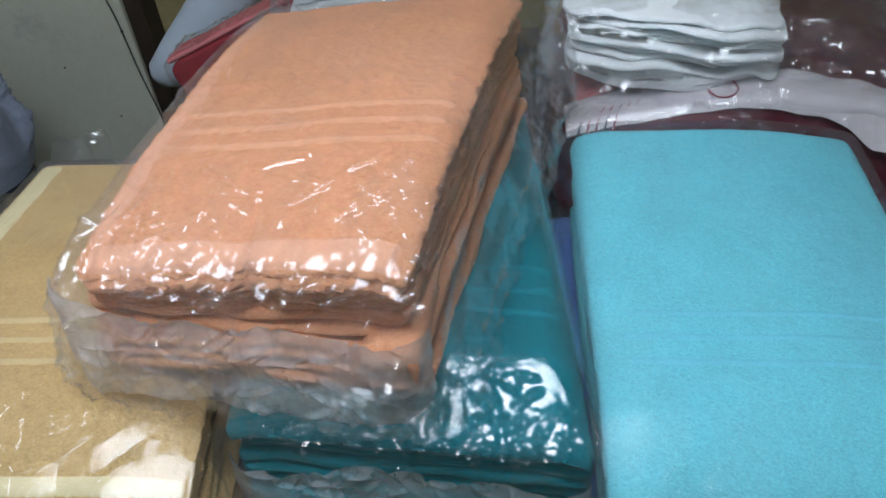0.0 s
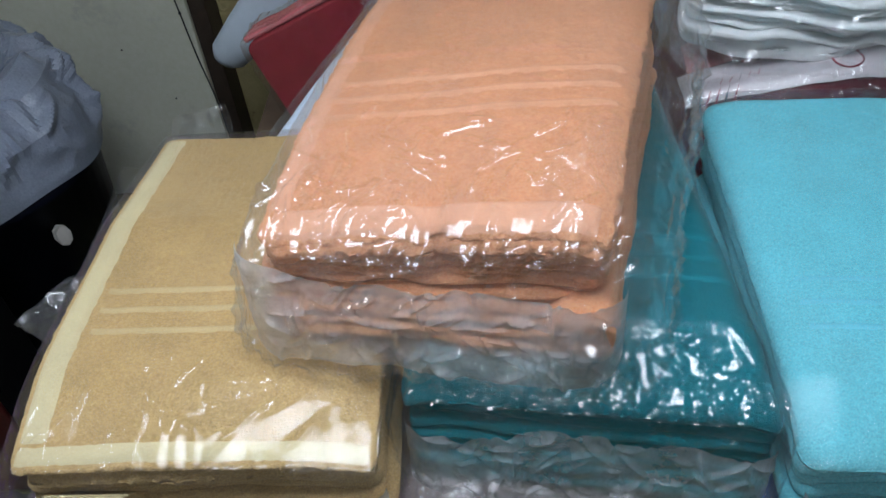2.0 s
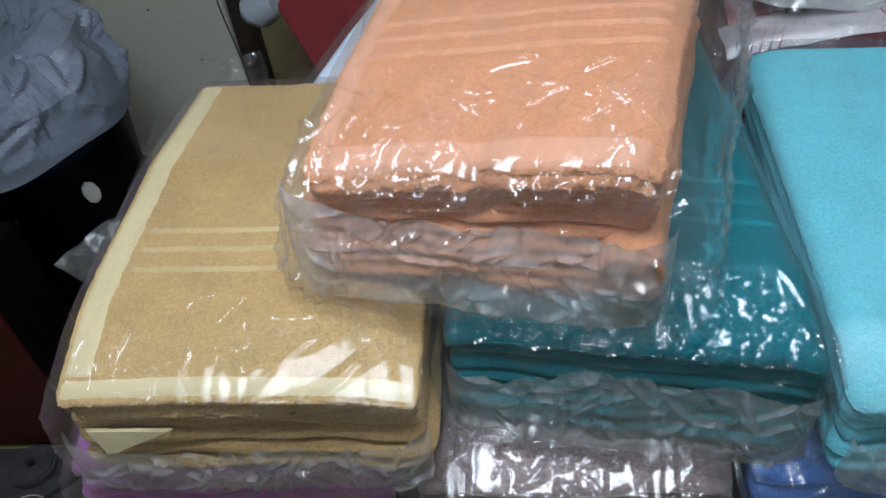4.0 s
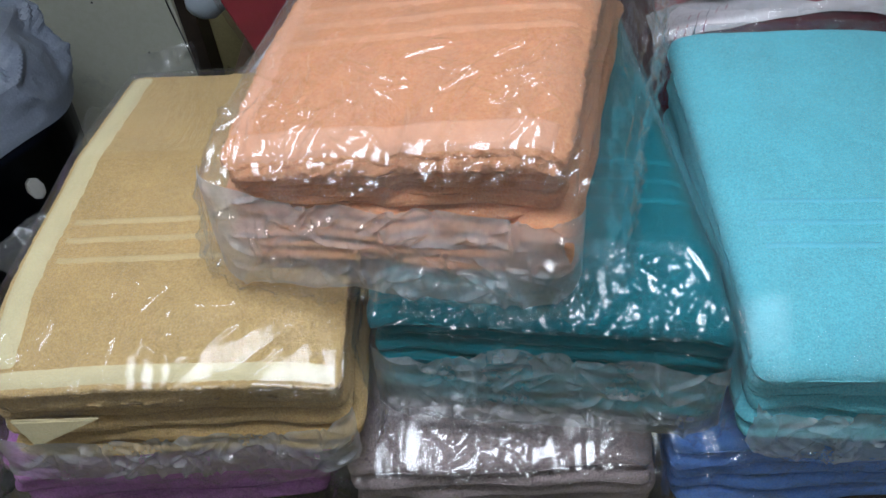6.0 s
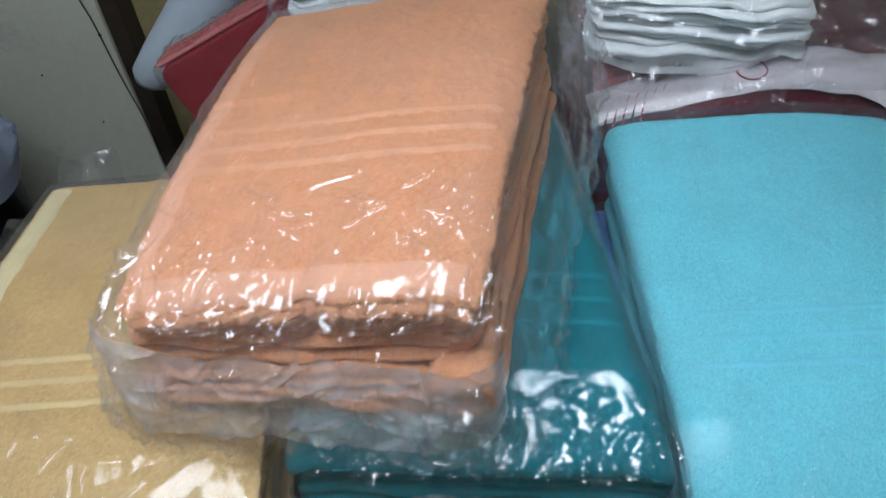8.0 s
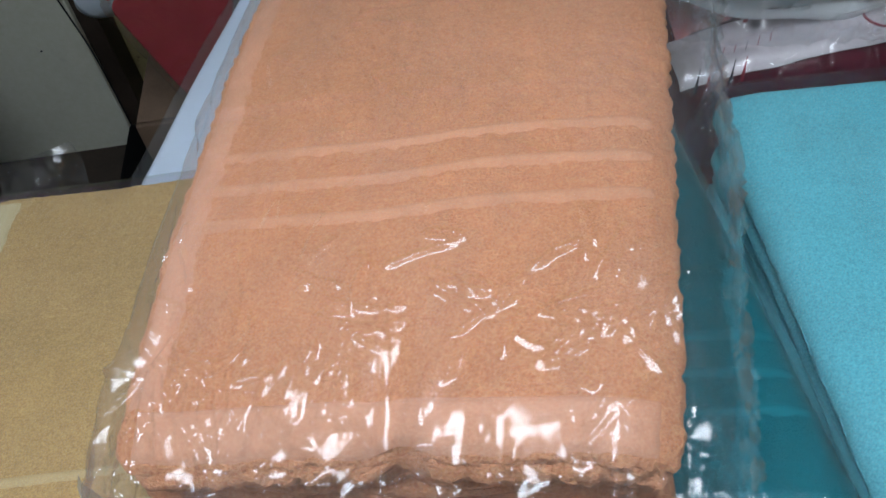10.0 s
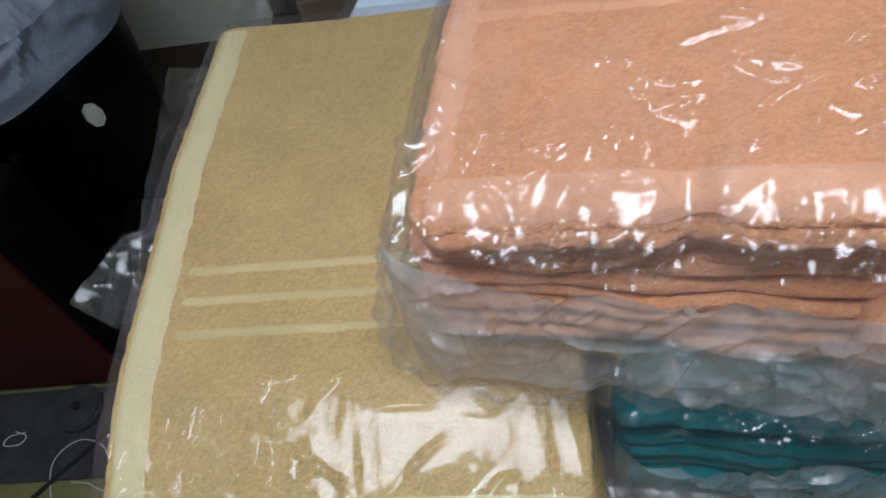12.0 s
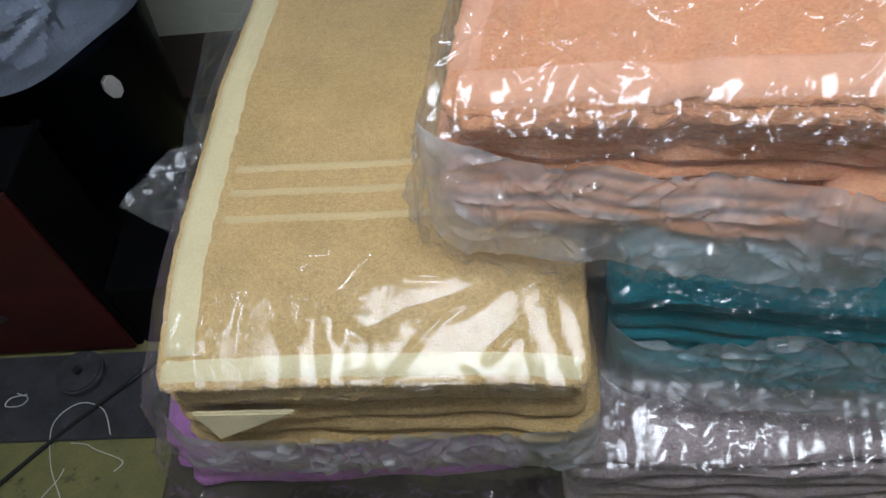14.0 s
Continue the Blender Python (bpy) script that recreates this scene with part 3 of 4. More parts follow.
layers(pack, 0.325, 0.50, lambda x, y: aqua_top(x, y) * 0.80, 5, AQUA, 13, 0.022, fore=0.004)
top_towel = add("top_towel", slab(0.335, 0.505, lambda x, y: aqua_top(x, y) * 0.81, aqua_top, 0.016, 0.003, 0.022, 0.0007, 33), AQUA, pack)
for y0 in (0.12, 0.15, 0.18):
    add("woven_stripe", ribbon(-0.14, 0.15, y0, y0 + 0.009, aqua_top, 0.0007, 0.005), AQUA_FLAT, top_towel, "pale aqua woven stripe")
add("plastic_bag", shell(0.338, 0.507, lambda x, y: aqua_top(x, y, 0.15) + 0.002, 0.022, 0.020, 0.02, 0.0, 0.004, 0.0001, 0.005, 20, 45, folds=(6, 0.07), hangs=40, few=2, rump=(0.05, 0.10, 0.35, 1.6, 0.6)), FILM_SMOOTH, pack, "clear polythene bag, milky along its folds")
bag_mouth(pack, 0.32, 0.022, 0.105, 0.62, 52, 0.08, FILM_MILKY)
for ob in pack.children_recursive:      # and this one towards its back corner
    for v in ob.data.vertices:
        v.co.x += 0.06 * min(v.co.x, 0) * v.co.y / 0.5

# orange towels on top
pack = thing("towel_pack", pose(-0.208, 0.468, 1.192, 0, 0, -11.0), "peach orange terry towels folded in a crumpled clear bag", "towel pack", "towel packs")


def orange_top(x, y, rough=1.0):
    z = 0.124 + 0.128 * x - 0.020 * np.clip((y - 0.30) / 0.2, 0, 1) ** 1.5 + 0.018 * np.clip(y / 0.13, 0, 1)
    z = z - 0.010 * np.exp(-((x - 0.005) / 0.018) ** 2) * np.clip((0.10 - y) / 0.10, 0, 1)
    z = z - 0.014 * np.clip((x - 0.118) / 0.035, 0, 1) ** 2
    return z - 0.006 * np.clip((0.03 - y) / 0.03, 0, 1) ** 2 + rough * (0.0025 * value_noise(x, y, 11, 35) + 0.001 * value_noise(x, y, 24, 36))


layers(pack, 0.312, 0.487, lambda x, y: orange_top(x, y) * 0.60, 6, ORANGE, 14, 0.010, r=0.007, side=0.010, fore=0.008)
def notch(x, y, k):
    return x, y + 0.004 * value_noise(x, x * 0, 20, k) + 0.010 * np.exp(-((x - 0.01) / 0.016) ** 2) * np.clip((0.05 - y) / 0.05, 0, 1)


for k, (a, b, dy) in enumerate(((0.60, 0.655, 0.007), (0.665, 0.715, 0.009), (0.72, 0.82, 0.005), (0.825, 0.955, -0.001))):
    add("towel", slab(0.300, 0.49, lambda x, y, a=a: orange_top(x, y) * a, lambda x, y, b=b: orange_top(x, y) * b, 0.009 if k > 1 else 0.004, 0.0035 if k > 1 else 0.008, 0.018, 0.0024, 51 + k,
                      lambda x, y, dy=dy, k=k: notch(x, y + dy, 60 + k)), ORANGE, pack)
top_towel = add("top_towel", slab(0.306, 0.492, lambda x, y: orange_top(x, y) - 0.006, orange_top, 0.004, 0.0022, 0.012, 0.0015, 34,
                                  lambda x, y: notch(x, y + 0.003, 63)), ORANGE, pack)
for y0 in (0.150, 0.180, 0.210):
    add("woven_stripe", ribbon(-0.135, 0.142, y0, y0 + 0.012, orange_top, 0.0027, 0.005, lambda x, y: (x, y + 0.004 * value_noise(x, x * 0, 14, 68))), ORANGE_STRIPE, top_towel, "pale peach woven stripe")
add("hem", ribbon(-0.143, 0.141, 0.002, 0.032, lambda x, y: orange_top(x, y - 0.003), 0.0030, 0.003, lambda x, y: notch(x, y + 0.003, 63)), ORANGE_FLAT, top_towel, "pale peach flat-woven hem")
add("selvedge", ribbon(-0.150, -0.128, 0.034, 0.45, orange_top, 0.0024, 0.004), ORANGE_FLAT, top_towel, "pale peach side border")
# rolled end of the lowest towel at the pack's corner
spiral = []
for i in range(60):
    w = i * 0.17
    rr = 0.009 + 0.0016 * w
    spiral.append((rr * 0.95 * math.cos(w) + 0.25 * rr * math.sin(w), rr * 0.72 * math.sin(w) + 0.002 * math.sin(3 * w)))
verts, faces = [], []
for j, yy in enumerate((0.0, 0.02, 0.05, 0.10)):
    for a, b in spiral:
        verts.append((0.136 + a - 0.08 * yy, -0.026 + yy, 0.046 + b))
for j in range(3):
    for i in range(59):
        q = j * 60 + i
        faces.append((q, q + 1, q + 61, q + 60))
rolled = add("rolled_edge", mesh_from("rolled", verts, faces), ORANGE, pack, "orange towel edge rolled up")
thick = rolled.modifiers.new("thickness", "SOLIDIFY")
thick.thickness = 0.007
add("plastic_bag", shell(0.312, 0.498, lambda x, y: orange_top(x, y, 0.15) + 0.002, 0.046, 0.017, 0.03, 0.0, 0.0035, 0.0003, 0.004, 22, 47, right=0.045, folds=(75, 0.12), hangs=120, few=16, rump=(0.20, 0.13, 0.35, 1.3, 0.8), ridge=0.25, mesh=0.0012), FILM_CRUMPLED, pack, "crumpled clear polythene bag")
bag_mouth(pack, 0.335, 0.046, 0.122, 0.80, 48, 0.10)
for ob in pack.children_recursive:      # the pack widens towards its back
    for v in ob.data.vertices:
        v.co.x += 0.20 * max(v.co.x, 0) * v.co.y / 0.475


# lower layer of packs
def low_pack(x, y, w, h, mat, bag, label, seed, turn=0.0, l=0.5):
    p = thing("towel_pack", pose(x, y, TABLE, 0, 0, turn), label, "towel pack", "towel packs")
    top = lambda a, b: h - 0.0205 * np.clip((0.078 - b) / 0.078, 0, 1) ** 1.05 - 0.015 * np.clip((np.abs(a) - w / 2 + 0.04) / 0.04, 0, 1) ** 2
    layers(p, w, l, top, 5, mat, seed, 0.010, fore=0.004)
    add("plastic_bag", shell(w + 0.004, l + 0.003, top, 0.024, 0.014, 0.02, 0.0, 0.004, 0.0002, 0.006, 26, seed + 70, folds=(50, 0.08), hangs=30, rump=(0.14, 0.09, 0.25, 1.2, 0.25)), bag, p, "shiny clear polythene bag")
    return p


low_pack(-0.478, 0.380, 0.335, 0.122, LILAC, FILM_SHINY, "lilac terry towels folded in a shiny clear bag", 81, 1.0)
low_pack(-0.128, 0.342, 0.305, 0.124, MAUVE, FILM_SHINY, "greyish mauve terry towels in a shiny clear bag", 82, -1.0)
low_pack(0.205, 0.350, 0.31, 0.122, BLUE, FILM_SHINY, "blue terry towels folded in a shiny clear bag", 83, -1.0)


# ---------------------------------------------------------------- packs behind the towels
# printed comforter bag under the white cloths
pack = thing("comforter_bag", pose(0.44, 0.885, TABLE, 0, 0, -4.0), "maroon comforter in a printed pink and white polythene bag", "bedding bag")


def comforter_top(x, y):
    return 0.235 - 0.05 * (x / 0.34) ** 2 - 0.05 * np.clip((0.05 - y) / 0.05, 0, 1) ** 2 + 0.006 * value_noise(x, y, 12, 71) + 0.003 * value_noise(x, y, 34, 72)


body = add("comforter", slab(0.66, 0.48, lambda x, y: 0 * x, comforter_top, 0.05, 0.008, 0.06, 0.0, 73), MAROON, pack, "glossy dark maroon fabric")
band = lambda x, y: (x, y + 0.03 + 0.12 * np.clip(0.02 - x, -0.1, 0.1) - 0.55 * np.clip(x - 0.02, 0, 1) ** 1.4)
add("printed_band", ribbon(-0.315, 0.30, -0.01, 0.075, comforter_top, 0.004, 0.006, band), BAG_PRINT, pack, "white printed polythene band")
add("pink_print", ribbon(-0.30, -0.235, 0.075, 0.15, comforter_top, 0.005, 0.006, band), BAG_PINK, pack, "pink printed patch")
ring = [(-0.104 + 0.019 * math.cos(a), 0.064 + 0.023 * math.sin(a)) for a in np.linspace(0, 2 * math.pi, 16, endpoint=False)]
cord("printed_ring", [(a, b, float(comforter_top(np.array(a), np.array(b))) + 0.005) for a, b in ring], 0.0013, INK_RED, pack, True)
rng = np.random.RandomState(9)
for row in range(3):
    for k in range(5):
        x0 = -0.287 + 0.012 * k + 0.020 * row
        y0 = 0.015 + 0.028 * row
        if row == 2:
            x0 = -0.255 + 0.022 * k
            y0 = 0.090
        bar = ribbon(x0, x0 + (0.004 if row < 2 else 0.012), y0, y0 + (0.020 if row < 2 else 0.009), comforter_top, 0.0065, 0.003,
                     lambda x, y: (x + 0.45 * (y - 0.05), y + 0.012))
        add("print_bar", bar, INK_RED if (k + row) % 3 else INK_BLACK, pack)
add("plastic_bag", shell(0.665, 0.485, lambda x, y: comforter_top(x, y) + 0.006, 0.012, 0.012, 0.012, 0.0, 0.006, 0.002, 0.006, 22, 74), FILM, pack, "clear shiny polythene cover")


def cloth_stack(x, y, z, w, l, count, thick, turn, label, seed, bag_margin=0.03, bag=None, rise=0.0):
    """Thin white cloths folded one on another, with wavy rims."""
    p = thing("cloth_pack", pose(x, y, z, 0, 0, turn), label, "cloth pack", "white cloth packs")
    rng = np.random.RandomState(seed)
    for i in range(count):
        k = rng.randint(1000)
        base = i * thick

        def sag(a, b, k=k, base=base):
            return 0.017 * value_noise(a, b * 0.4, 10, seed) + 0.005 * value_noise(a, b * 0.5, 24, seed + 1) + 0.004 * value_noise(a, b, 26, k) + 0.012 * np.clip((a / (w / 2)), -1, 1) ** 2 * -1 + 0.014

        me = slab(w, l, lambda a, b, base=base, f=sag: base + (f(a, b) if base else 0.0 * a), lambda a, b, base=base, f=sag: base + thick * 0.86 + f(a, b), thick * 0.42, 0.006, 0.02, 0.0004, k,
                  lambda a, b, k=k, d=rng.uniform(0, 0.020): (a + 0.010 * value_noise(b, b * 0, 12, k + 1), b + d - 0.045 * np.clip(1 - (a / (w / 2)) ** 2, 0, 1) * np.clip(1 - b / 0.2, 0, 1) + 0.010 * value_noise(a, a * 0, 18, k + 2)))
        add("folded_cloth", me, WHITE_CLOTH, p)
    h = count * thick
    top = lambda a, b: h + 0.018 + 0.006 * value_noise(a, b * 0.4, 14, seed)
    add("plastic_bag", shell(w + 0.005, l + 0.005, top, 0.055, 0.02, 0.02, 0.0, 0.005, 0.002, 0.006, 20, seed + 5, right=bag_margin, folds=(30, 0.2), rump=(0.2, 0.25, 0.5, 1.6, 0.7)), bag or FILM_CRUMPLED, p, "crumpled clear polythene bag")
    return p


cloth_stack(0.275, 0.990, 1.152, 0.29, 0.40, 9, 0.010, -12.0, "white folded cloths in a crumpled clear bag", 91, 0.16)
cloth_stack(-0.165, 1.36, TABLE + 0.165, 0.32, 0.26, 8, 0.012, -4.0, "white folded cloths stacked behind the towels", 92, 0.02, FILM)

# pale sheet pack, its side slanting away
pack = thing("sheet_pack", pose(-0.305, 0.930, TABLE, 0, 0, 0), "pale blue white bedsheets folded in a tight clear bag", "bedsheet pack")
sheet_top = lambda x, y: 0.160 + 0.003 * value_noise(x, y, 7, 94) - 0.01 * np.clip((0.03 - y) / 0.03, 0, 1) ** 2
lean = lambda x, y: (x + 0.30 * y, y)
for i in range(4):
    a, b = i / 4, (i + 1) / 4
    add("bedsheet", slab(0.36, 0.44, lambda x, y, a=a: sheet_top(x, y) * a, lambda x, y, b=b: sheet_top(x, y) * b - 0.001, 0.014, 0.012, 0.015, 0, 95 + i, lean), SHEET, pack)
cover = shell(0.364, 0.443, sheet_top, 0.012, 0.012, 0.012, 0.0, 0.006, 0.001, 0.003, 16, 99)
for v in cover.vertices:
    v.co.x += 0.30 * v.co.y
add("plastic_bag", cover, FILM_TIGHT, pack, "tight clear polythene bag")

# carton with the red and white packs that lean behind the table
CARD = plain("brown_cardboard", (0.17, 0.11, 0.075), 0.8, 0.12, 14, 0, 0.2)
carton = thing("carton", pose(0, 0, 0), "brown cardboard carton standing behind the table", "carton")
part("carton_body", box(-0.74, 0.35, 1.62, 2.26, FLOOR, 0.60, 0.004), CARD, carton)
part("carton_flap", box(-0.735, 0.345, 1.625, 1.93, 0.604, 0.609, 0.002), CARD, carton)
part("carton_flap", box(-0.735, 0.345, 1.934, 2.255, 0.604, 0.609, 0.002), CARD, carton)


def leaning(x, y, z, turn, w, h, thick, mat, edge_mat, label, category, seed):
    """A pack of folded cloth that stands on its side and leans."""
    p = thing("leaning_pack", pose(x, y, z, -8, -turn, 0), label, category)
    k = 5
    for i in range(k):
        a, b = i / k, (i + 1) / k
        me = slab(w, h, lambda u, v, a=a: thick * a + 0 * u, lambda u, v, b=b: thick * b - 0.001 + 0.003 * value_noise(u, v, 12, seed), 0.009, 0.012, 0.03, 0, seed + i,
                  lambda u, v, i=i: (u + w / 2, v - h))
        me.transform(pose(0, 0, 0, 90, 0, 0))
        add("folded_cloth", me, mat if i not in (k - 1,) else edge_mat, p)
    cov = shell(w + 0.006, h + 0.006, lambda u, v: thick + 0.004 + 0 * u, 0.012, 0.012, 0.012, -0.004, 0.008, 0.002, 0.005, 18, seed + 9)
    cov.transform(Matrix.Translation((w / 2, -h, 0)))
    cov.transform(pose(0, 0, 0, 90, 0, 0))
    add("plastic_bag", cov, FILM, p, "shiny clear polythene bag")
    return p


leaning(-0.675, 1.70, 0.885, 23.5, 0.52, 0.30, 0.10, CRIMSON, CRIMSON, "crimson bedcover with a pink folded edge in a clear bag", "bedcover pack", 101)
pack = bpy.data.objects["leaning_pack"]
for i in range(3):
    me = slab(0.50, 0.032, lambda u, v: 0 * u, lambda u, v: 0.012 + 0.002 * value_noise(u, v, 20, 105), 0.006, 0.012, 0.008, 0, 106 + i, lambda u, v: (u + 0.258, v))
    me.transform(Matrix.Translation((0, -0.098 + 0.033 * i, 0.002)))
    add("pink_fold", me, PINK, pack, "pink folded top edge")

roll = thing("sheet_roll", pose(-0.885, 2.02, 0.640, 0, -43.0, 0), "pale bluish white bedsheet roll in a bag", "bedsheet roll")
prof = [(0.0, 0.004), (0.006, 0.034), (0.03, 0.052), (0.12, 0.062), (0.35, 0.075), (0.62, 0.085), (0.66, 0.05), (0.665, 0.004)]
verts, faces, seg = [], [], 28
for px_, pr in prof:
    for k in range(seg):
        a = 2 * math.pi * k / seg
        wob = 1 + 0.05 * math.sin(3 * a + 9 * px_)
        verts.append((px_, pr * 0.9 * math.cos(a) * wob, pr * math.sin(a) * wob))
for i in range(len(prof) - 1):
    for k in range(seg):
        faces.append((i * seg + k, i * seg + (k + 1) % seg, (i + 1) * seg + (k + 1) % seg, (i + 1) * seg + k))
add("rolled_sheet", mesh_from("rolled_sheet", verts, faces), SHEET, roll)


# ---------------------------------------------------------------- bin, red chest and litter on the floor
BX, BY = -1.49, 1.68
bin_ = thing("waste_bin", pose(BX, BY, FLOOR), "black plastic bin lined with a crumpled grey bag", "bin")
prof = [(0.0, 0.0), (0.235, 0.0), (0.245, 0.01), (0.30, 0.56), (0.318, 0.565), (0.318, 0.595), (0.300, 0.60), (0.285, 0.58), (0.23, 0.03), (0.0, 0.03)]
verts, faces, seg = [], [], 48
for r0, z0 in prof:
    for k in range(seg):
        a = 2 * math.pi * k / seg
        verts.append((r0 * math.cos(a), r0 * math.sin(a), z0 * 1.18))
for i in range(len(prof) - 1):
    for k in range(seg):
        faces.append((i * seg + k, i * seg + (k + 1) % seg, (i + 1) * seg + (k + 1) % seg, (i + 1) * seg + k))
add("bin_body", mesh_from("bin_body", verts, faces), NAVY_PLASTIC, bin_)
cord("handle", [(-0.10, -0.285, 0.56), (-0.06, -0.335, 0.52), (0.04, -0.335, 0.52), (0.10, -0.275, 0.57)], 0.012, BLACK_PLASTIC, bin_)
knob = disc(0.026, 0.022, 8, 0.004)
knob.transform(pose(0.255, -0.185, 0.57, 72, 0, 50) @ Matrix.Diagonal((0.8, 1.15, 1, 1)))
part("handle_cap", knob, WHITE_PLASTIC, bin_, "off-white plastic cap")

liner = thing("bin_liner", pose(BX, BY, FLOOR + 0.66), "crumpled grey polythene bag folded over the black bin", "bin bag")
seg, rows_ = 190, 90
ang, lev = np.meshgrid(np.linspace(0, 2 * math.pi, seg), np.linspace(0, 1, rows_), indexing="ij")
# outer skirt, swollen shoulder, crest and the open mouth that falls in
rad = np.interp(lev, (0, 0.10, 0.28, 0.46, 0.58, 0.68, 0.80, 1.0), (0.326, 0.328, 0.312, 0.265, 0.205, 0.168, 0.140, 0.09))
zed = np.interp(lev, (0, 0.10, 0.28, 0.46, 0.58, 0.68, 0.80, 1.0), (0.030, 0.075, 0.165, 0.245, 0.275, 0.260, 0.195, 0.11))
free = np.clip((lev - 0.04) * 6, 0, 1)
fold_ = 11.0 * creases(ang * 0.045, lev * 0.075, (0.0, 0.283, 0.0, 0.075), 90, 7, 0.7, 1.2) + 6.0 * creases(ang * 0.08, lev * 0.13, (0.0, 0.50, 0.0, 0.13), 140, 17, 0.6, 1.2)
fold_ = fold_ + 0.022 * value_noise(ang, lev, 1.3, 8) + 0.022 * value_noise(ang, lev * 2, 3.0, 9)
seam = np.clip(np.minimum(ang, 2 * math.pi - ang) * 3, 0, 1)
rad = rad + free * fold_ * seam
zed = zed + free * fold_ * seam * 0.8 * np.clip(lev * 2, 0, 1) - (1 - free) * 0.012 * np.sin(5 * ang + 1.3)
film_me = mesh_from("liner_film", np.stack([rad * np.cos(ang), rad * np.sin(ang), zed], -1).reshape(-1, 3), quads(seg, rows_))
film_me.set_sharp_from_angle(angle=radians(20))
add("liner_film", film_me, GREY_BAG, liner)
# rubbish sunk in the mouth
u_, v_ = np.meshgrid(np.linspace(0, 2 * math.pi, 60), np.linspace(0, 1, 24), indexing="ij")
px_, py_ = 0.17 * v_ * np.cos(u_), 0.17 * v_ * np.sin(u_)
filling = np.stack([px_, py_, 0.15 + 0.03 * value_noise(px_, py_, 14, 61) + 0.02 * value_noise(px_, py_, 30, 62)], -1)
fill_me = mesh_from("filling", filling.reshape(-1, 3), quads(60, 24))
fill_me.set_sharp_from_angle(angle=radians(20))
add("filling", fill_me, plain("dull_brown_paper", (0.13, 0.11, 0.115), 0.7, 0.3, 14, 0, 0.4), liner, "dull crumpled rubbish sunk in the mouth")

chest = thing("red_chest", pose(0, 0, 0), "dark red painted metal chest with a black side", "chest")
part("front_panel", box(-2.20, -1.325, 1.105, 1.120, FLOOR + 0.02, 0.55, 0.004), RED_PAINT, chest, "scuffed dark red panel")
part("chest_body", box(-2.20, -1.315, 1.123, 1.30, FLOOR, 0.56, 0.010), BLACK_PLASTIC, chest)
part("side_box", box(-1.312, -0.82, 1.13, 1.50, FLOOR, 0.16, 0.008), BLACK_PLASTIC, chest)
# Added black filler over the dim floor behind, not a known chest part.
part("dark_filler", box(-1.04, -0.82, 1.504, 2.28, FLOOR, 0.07, 0.008), BLACK_PLASTIC, chest)
scuff = disc(0.05, 0.002, 24, 0.0005)
scuff.transform(pose(-1.63, 1.1035, 0.10, 90, 0, 0) @ Matrix.Diagonal((1, 0.42, 1, 1)))
part("badge", scuff, SOOT, chest, "worn oval badge")
plate = tagged(part("floor_plate", box(-2.30, -0.98, 0.86, 1.10, FLOOR, FLOOR + 0.012, 0.004), SOOT, None), "sooty dark metal plate lying on the floor", "plate")
wheel = thing("reel", pose(-1.455, 1.035, FLOOR + 0.013), "flat dark reel lying on the floor plate", "reel")
part("rim", disc(0.062, 0.026, 36, 0.006), SOOT, wheel).location.z = 0.014
part("hub", disc(0.012, 0.012, 16, 0.003), RUBBER, wheel).location.z = 0.032

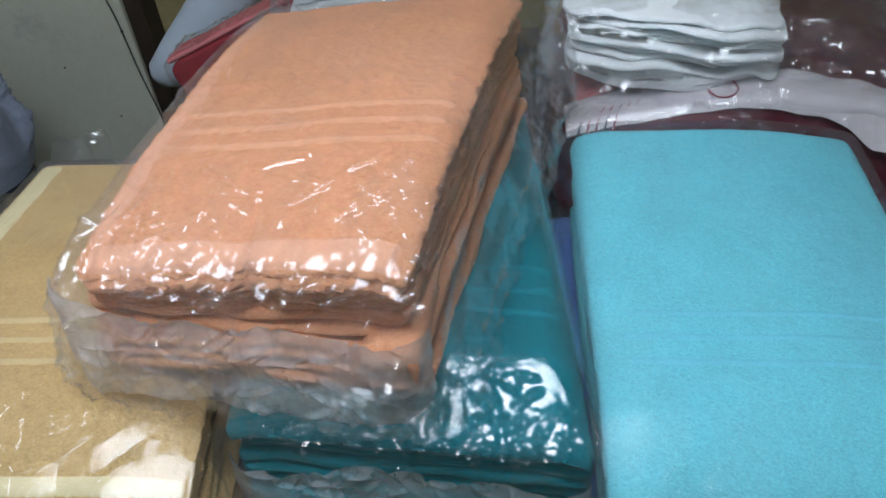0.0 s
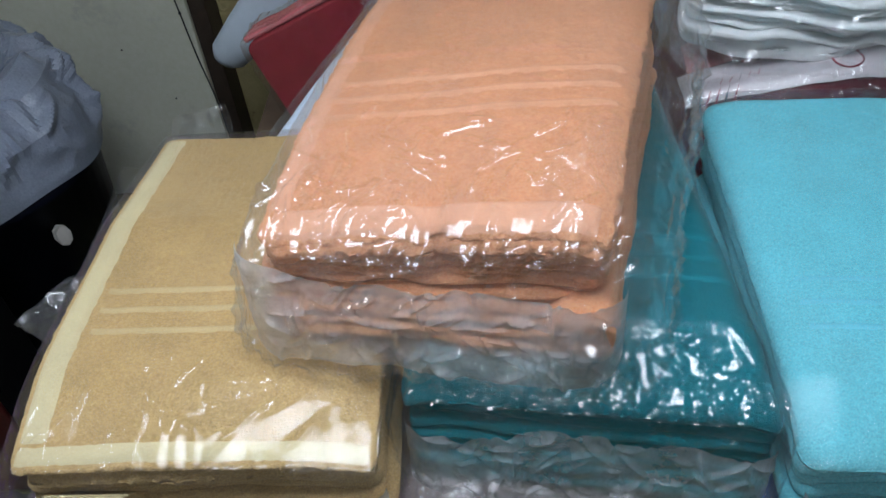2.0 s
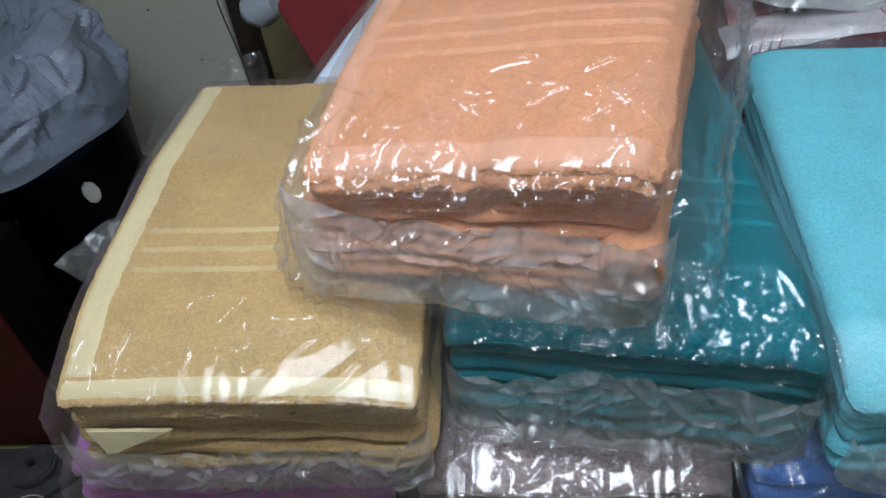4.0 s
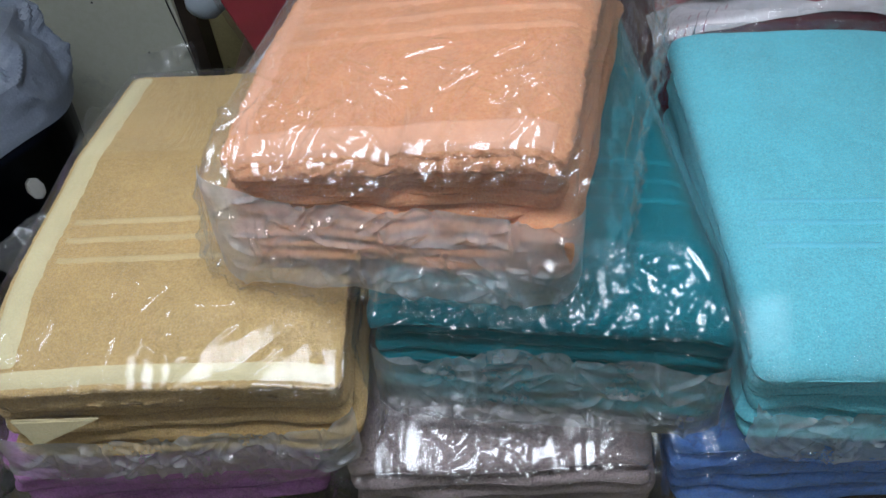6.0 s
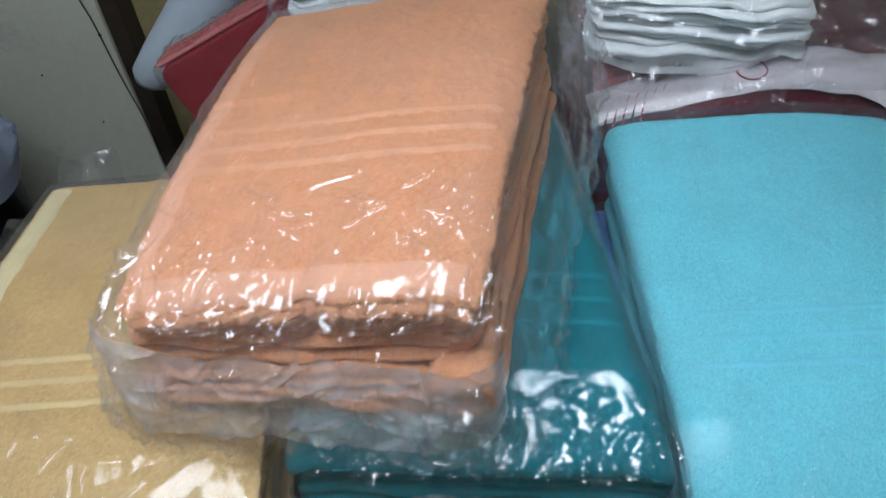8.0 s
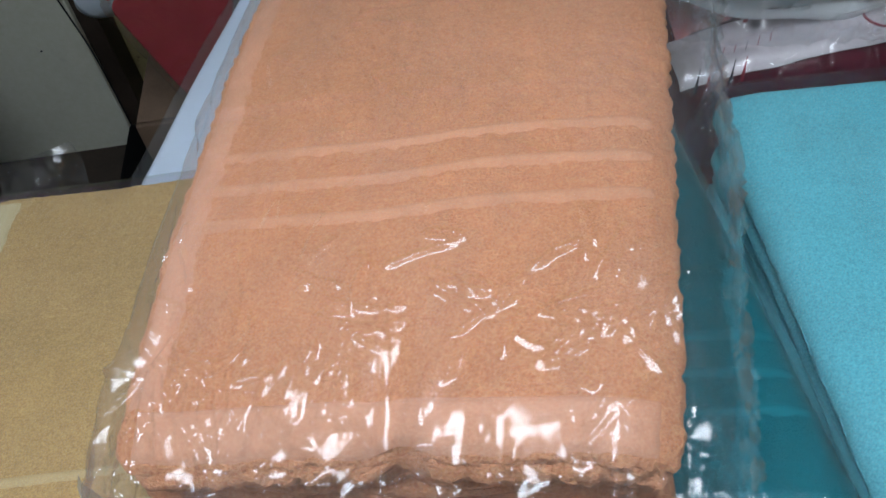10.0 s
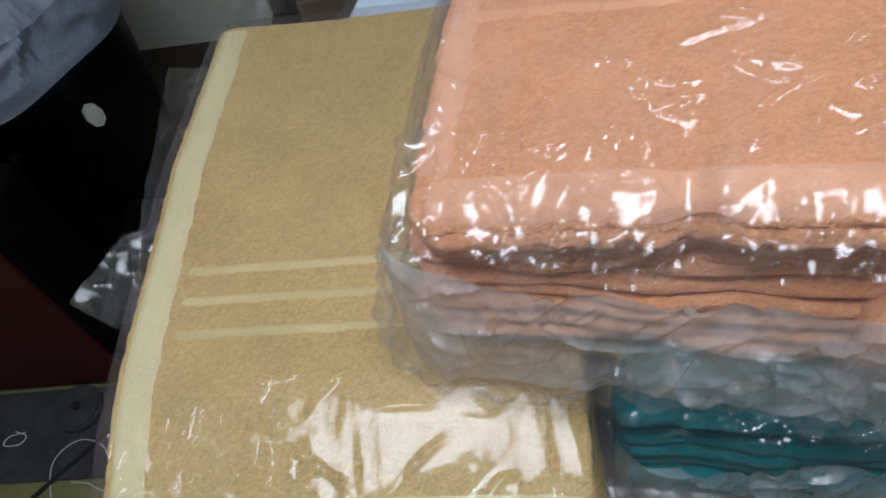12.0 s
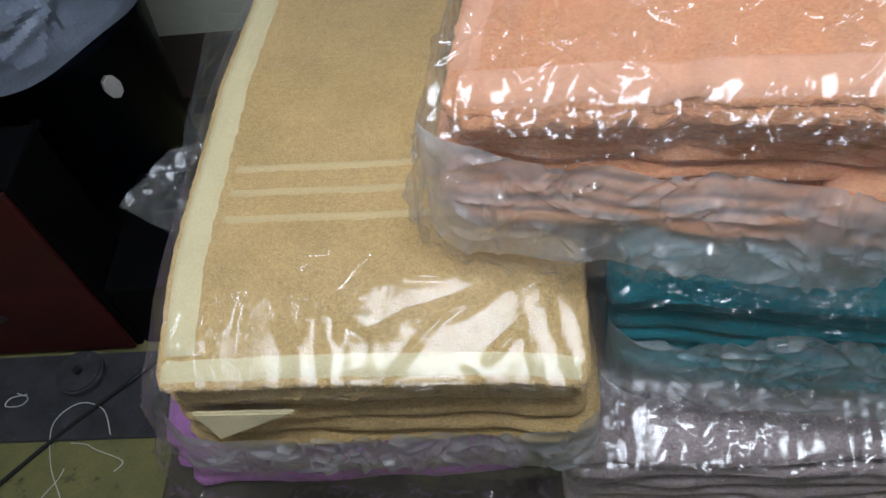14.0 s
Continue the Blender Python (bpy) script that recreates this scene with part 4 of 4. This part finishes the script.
ground_cord = cord("cable", [(-1.75, 0.60, FLOOR + 0.006), (-1.613, 0.732, FLOOR + 0.007), (-1.493, 0.855, FLOOR + 0.010), (-1.383, 0.951, FLOOR + 0.019), (-1.274, 1.05, FLOOR + 0.019), (-1.15, 1.20, FLOOR + 0.006)], 0.006, RUBBER)
tagged(ground_cord, "black electric cable lying on the floor", "cable")
for pts in ([(-1.401, 0.66, 0.001), (-1.43, 0.72, 0.002), (-1.477, 0.80, 0.003), (-1.495, 0.899, 0.016), (-1.443, 0.954, 0.017), (-1.373, 0.936, 0.017), (-1.337, 0.869, 0.014)],
            [(-1.443, 0.855, 0.002), (-1.40, 0.850, 0.003), (-1.372, 0.836, 0.003), (-1.296, 0.805, 0.002), (-1.311, 0.779, 0.002)],
            [(-1.62, 0.99, 0.015), (-1.585, 0.975, 0.018), (-1.60, 0.955, 0.016), (-1.64, 0.955, 0.016), (-1.63, 0.975, 0.020), (-1.59, 0.985, 0.017)],
            [(-1.49, 0.70, 0.002), (-1.45, 0.76, 0.002), (-1.44, 0.79, 0.002)]):
    th = cord("thread", [(a, b, FLOOR + c) for a, b, c in pts], 0.0015, THREAD)
    tagged(th, "loose white cotton thread on the floor", "thread", "loose threads")


# crumpled tails of the bags beside and behind the tan towels
def tail(name, corners, amp, seed, label):
    """A crumpled tongue of film between four corners, wound round once so that it has two layers."""
    a, b, c, d = (Vector(p) for p in corners)
    verts, n = [], 26
    out = (b - a).cross(d - a).normalized()
    for side in (0, 1):
        for i in range(n):
            for j in range(n):
                u, v = i / (n - 1), j / (n - 1)
                p = (a * (1 - u) + b * u) * (1 - v) + (d * (1 - u) + c * u) * v
                q = p * 22
                r = (0.5 - abs(noise.noise(q + Vector((seed, side * 3, 0))))) + 0.6 * noise.noise(q * 2.3 + Vector((0, seed, 0)))
                rim = min(u, 1 - u, v, 1 - v) * 4
                verts.append(p + out * (amp * r + (0.012 if side else -0.012) * min(1, rim)))
    faces = quads(n, n) + quads(n, n, n * n, True)
    me = mesh_from(name, verts, faces)
    me.set_sharp_from_angle(angle=radians(14))
    ob = add(name, me, FILM_TIGHT)
    return tagged(ob, label, "plastic bag")


tail("bag_tail", [(-0.600, 0.535, 1.10), (-0.598, 0.660, 1.12), (-0.655, 0.650, 1.115), (-0.690, 0.585, 1.112)], 0.010, 5.0, "loose tail of a clear polythene bag")
tail("bag_tail", [(-0.598, 0.665, 1.10), (-0.590, 0.870, 1.11), (-0.650, 0.868, 1.115), (-0.652, 0.655, 1.095)], 0.005, 7.0, "loose clear polythene beside the tan towels")
tail("bag_tail", [(-0.595, 0.885, 1.09), (-0.49, 0.895, 1.10), (-0.50, 0.915, 1.178), (-0.575, 0.91, 1.165)], 0.012, 9.0, "crumpled clear polythene behind the tan towels")
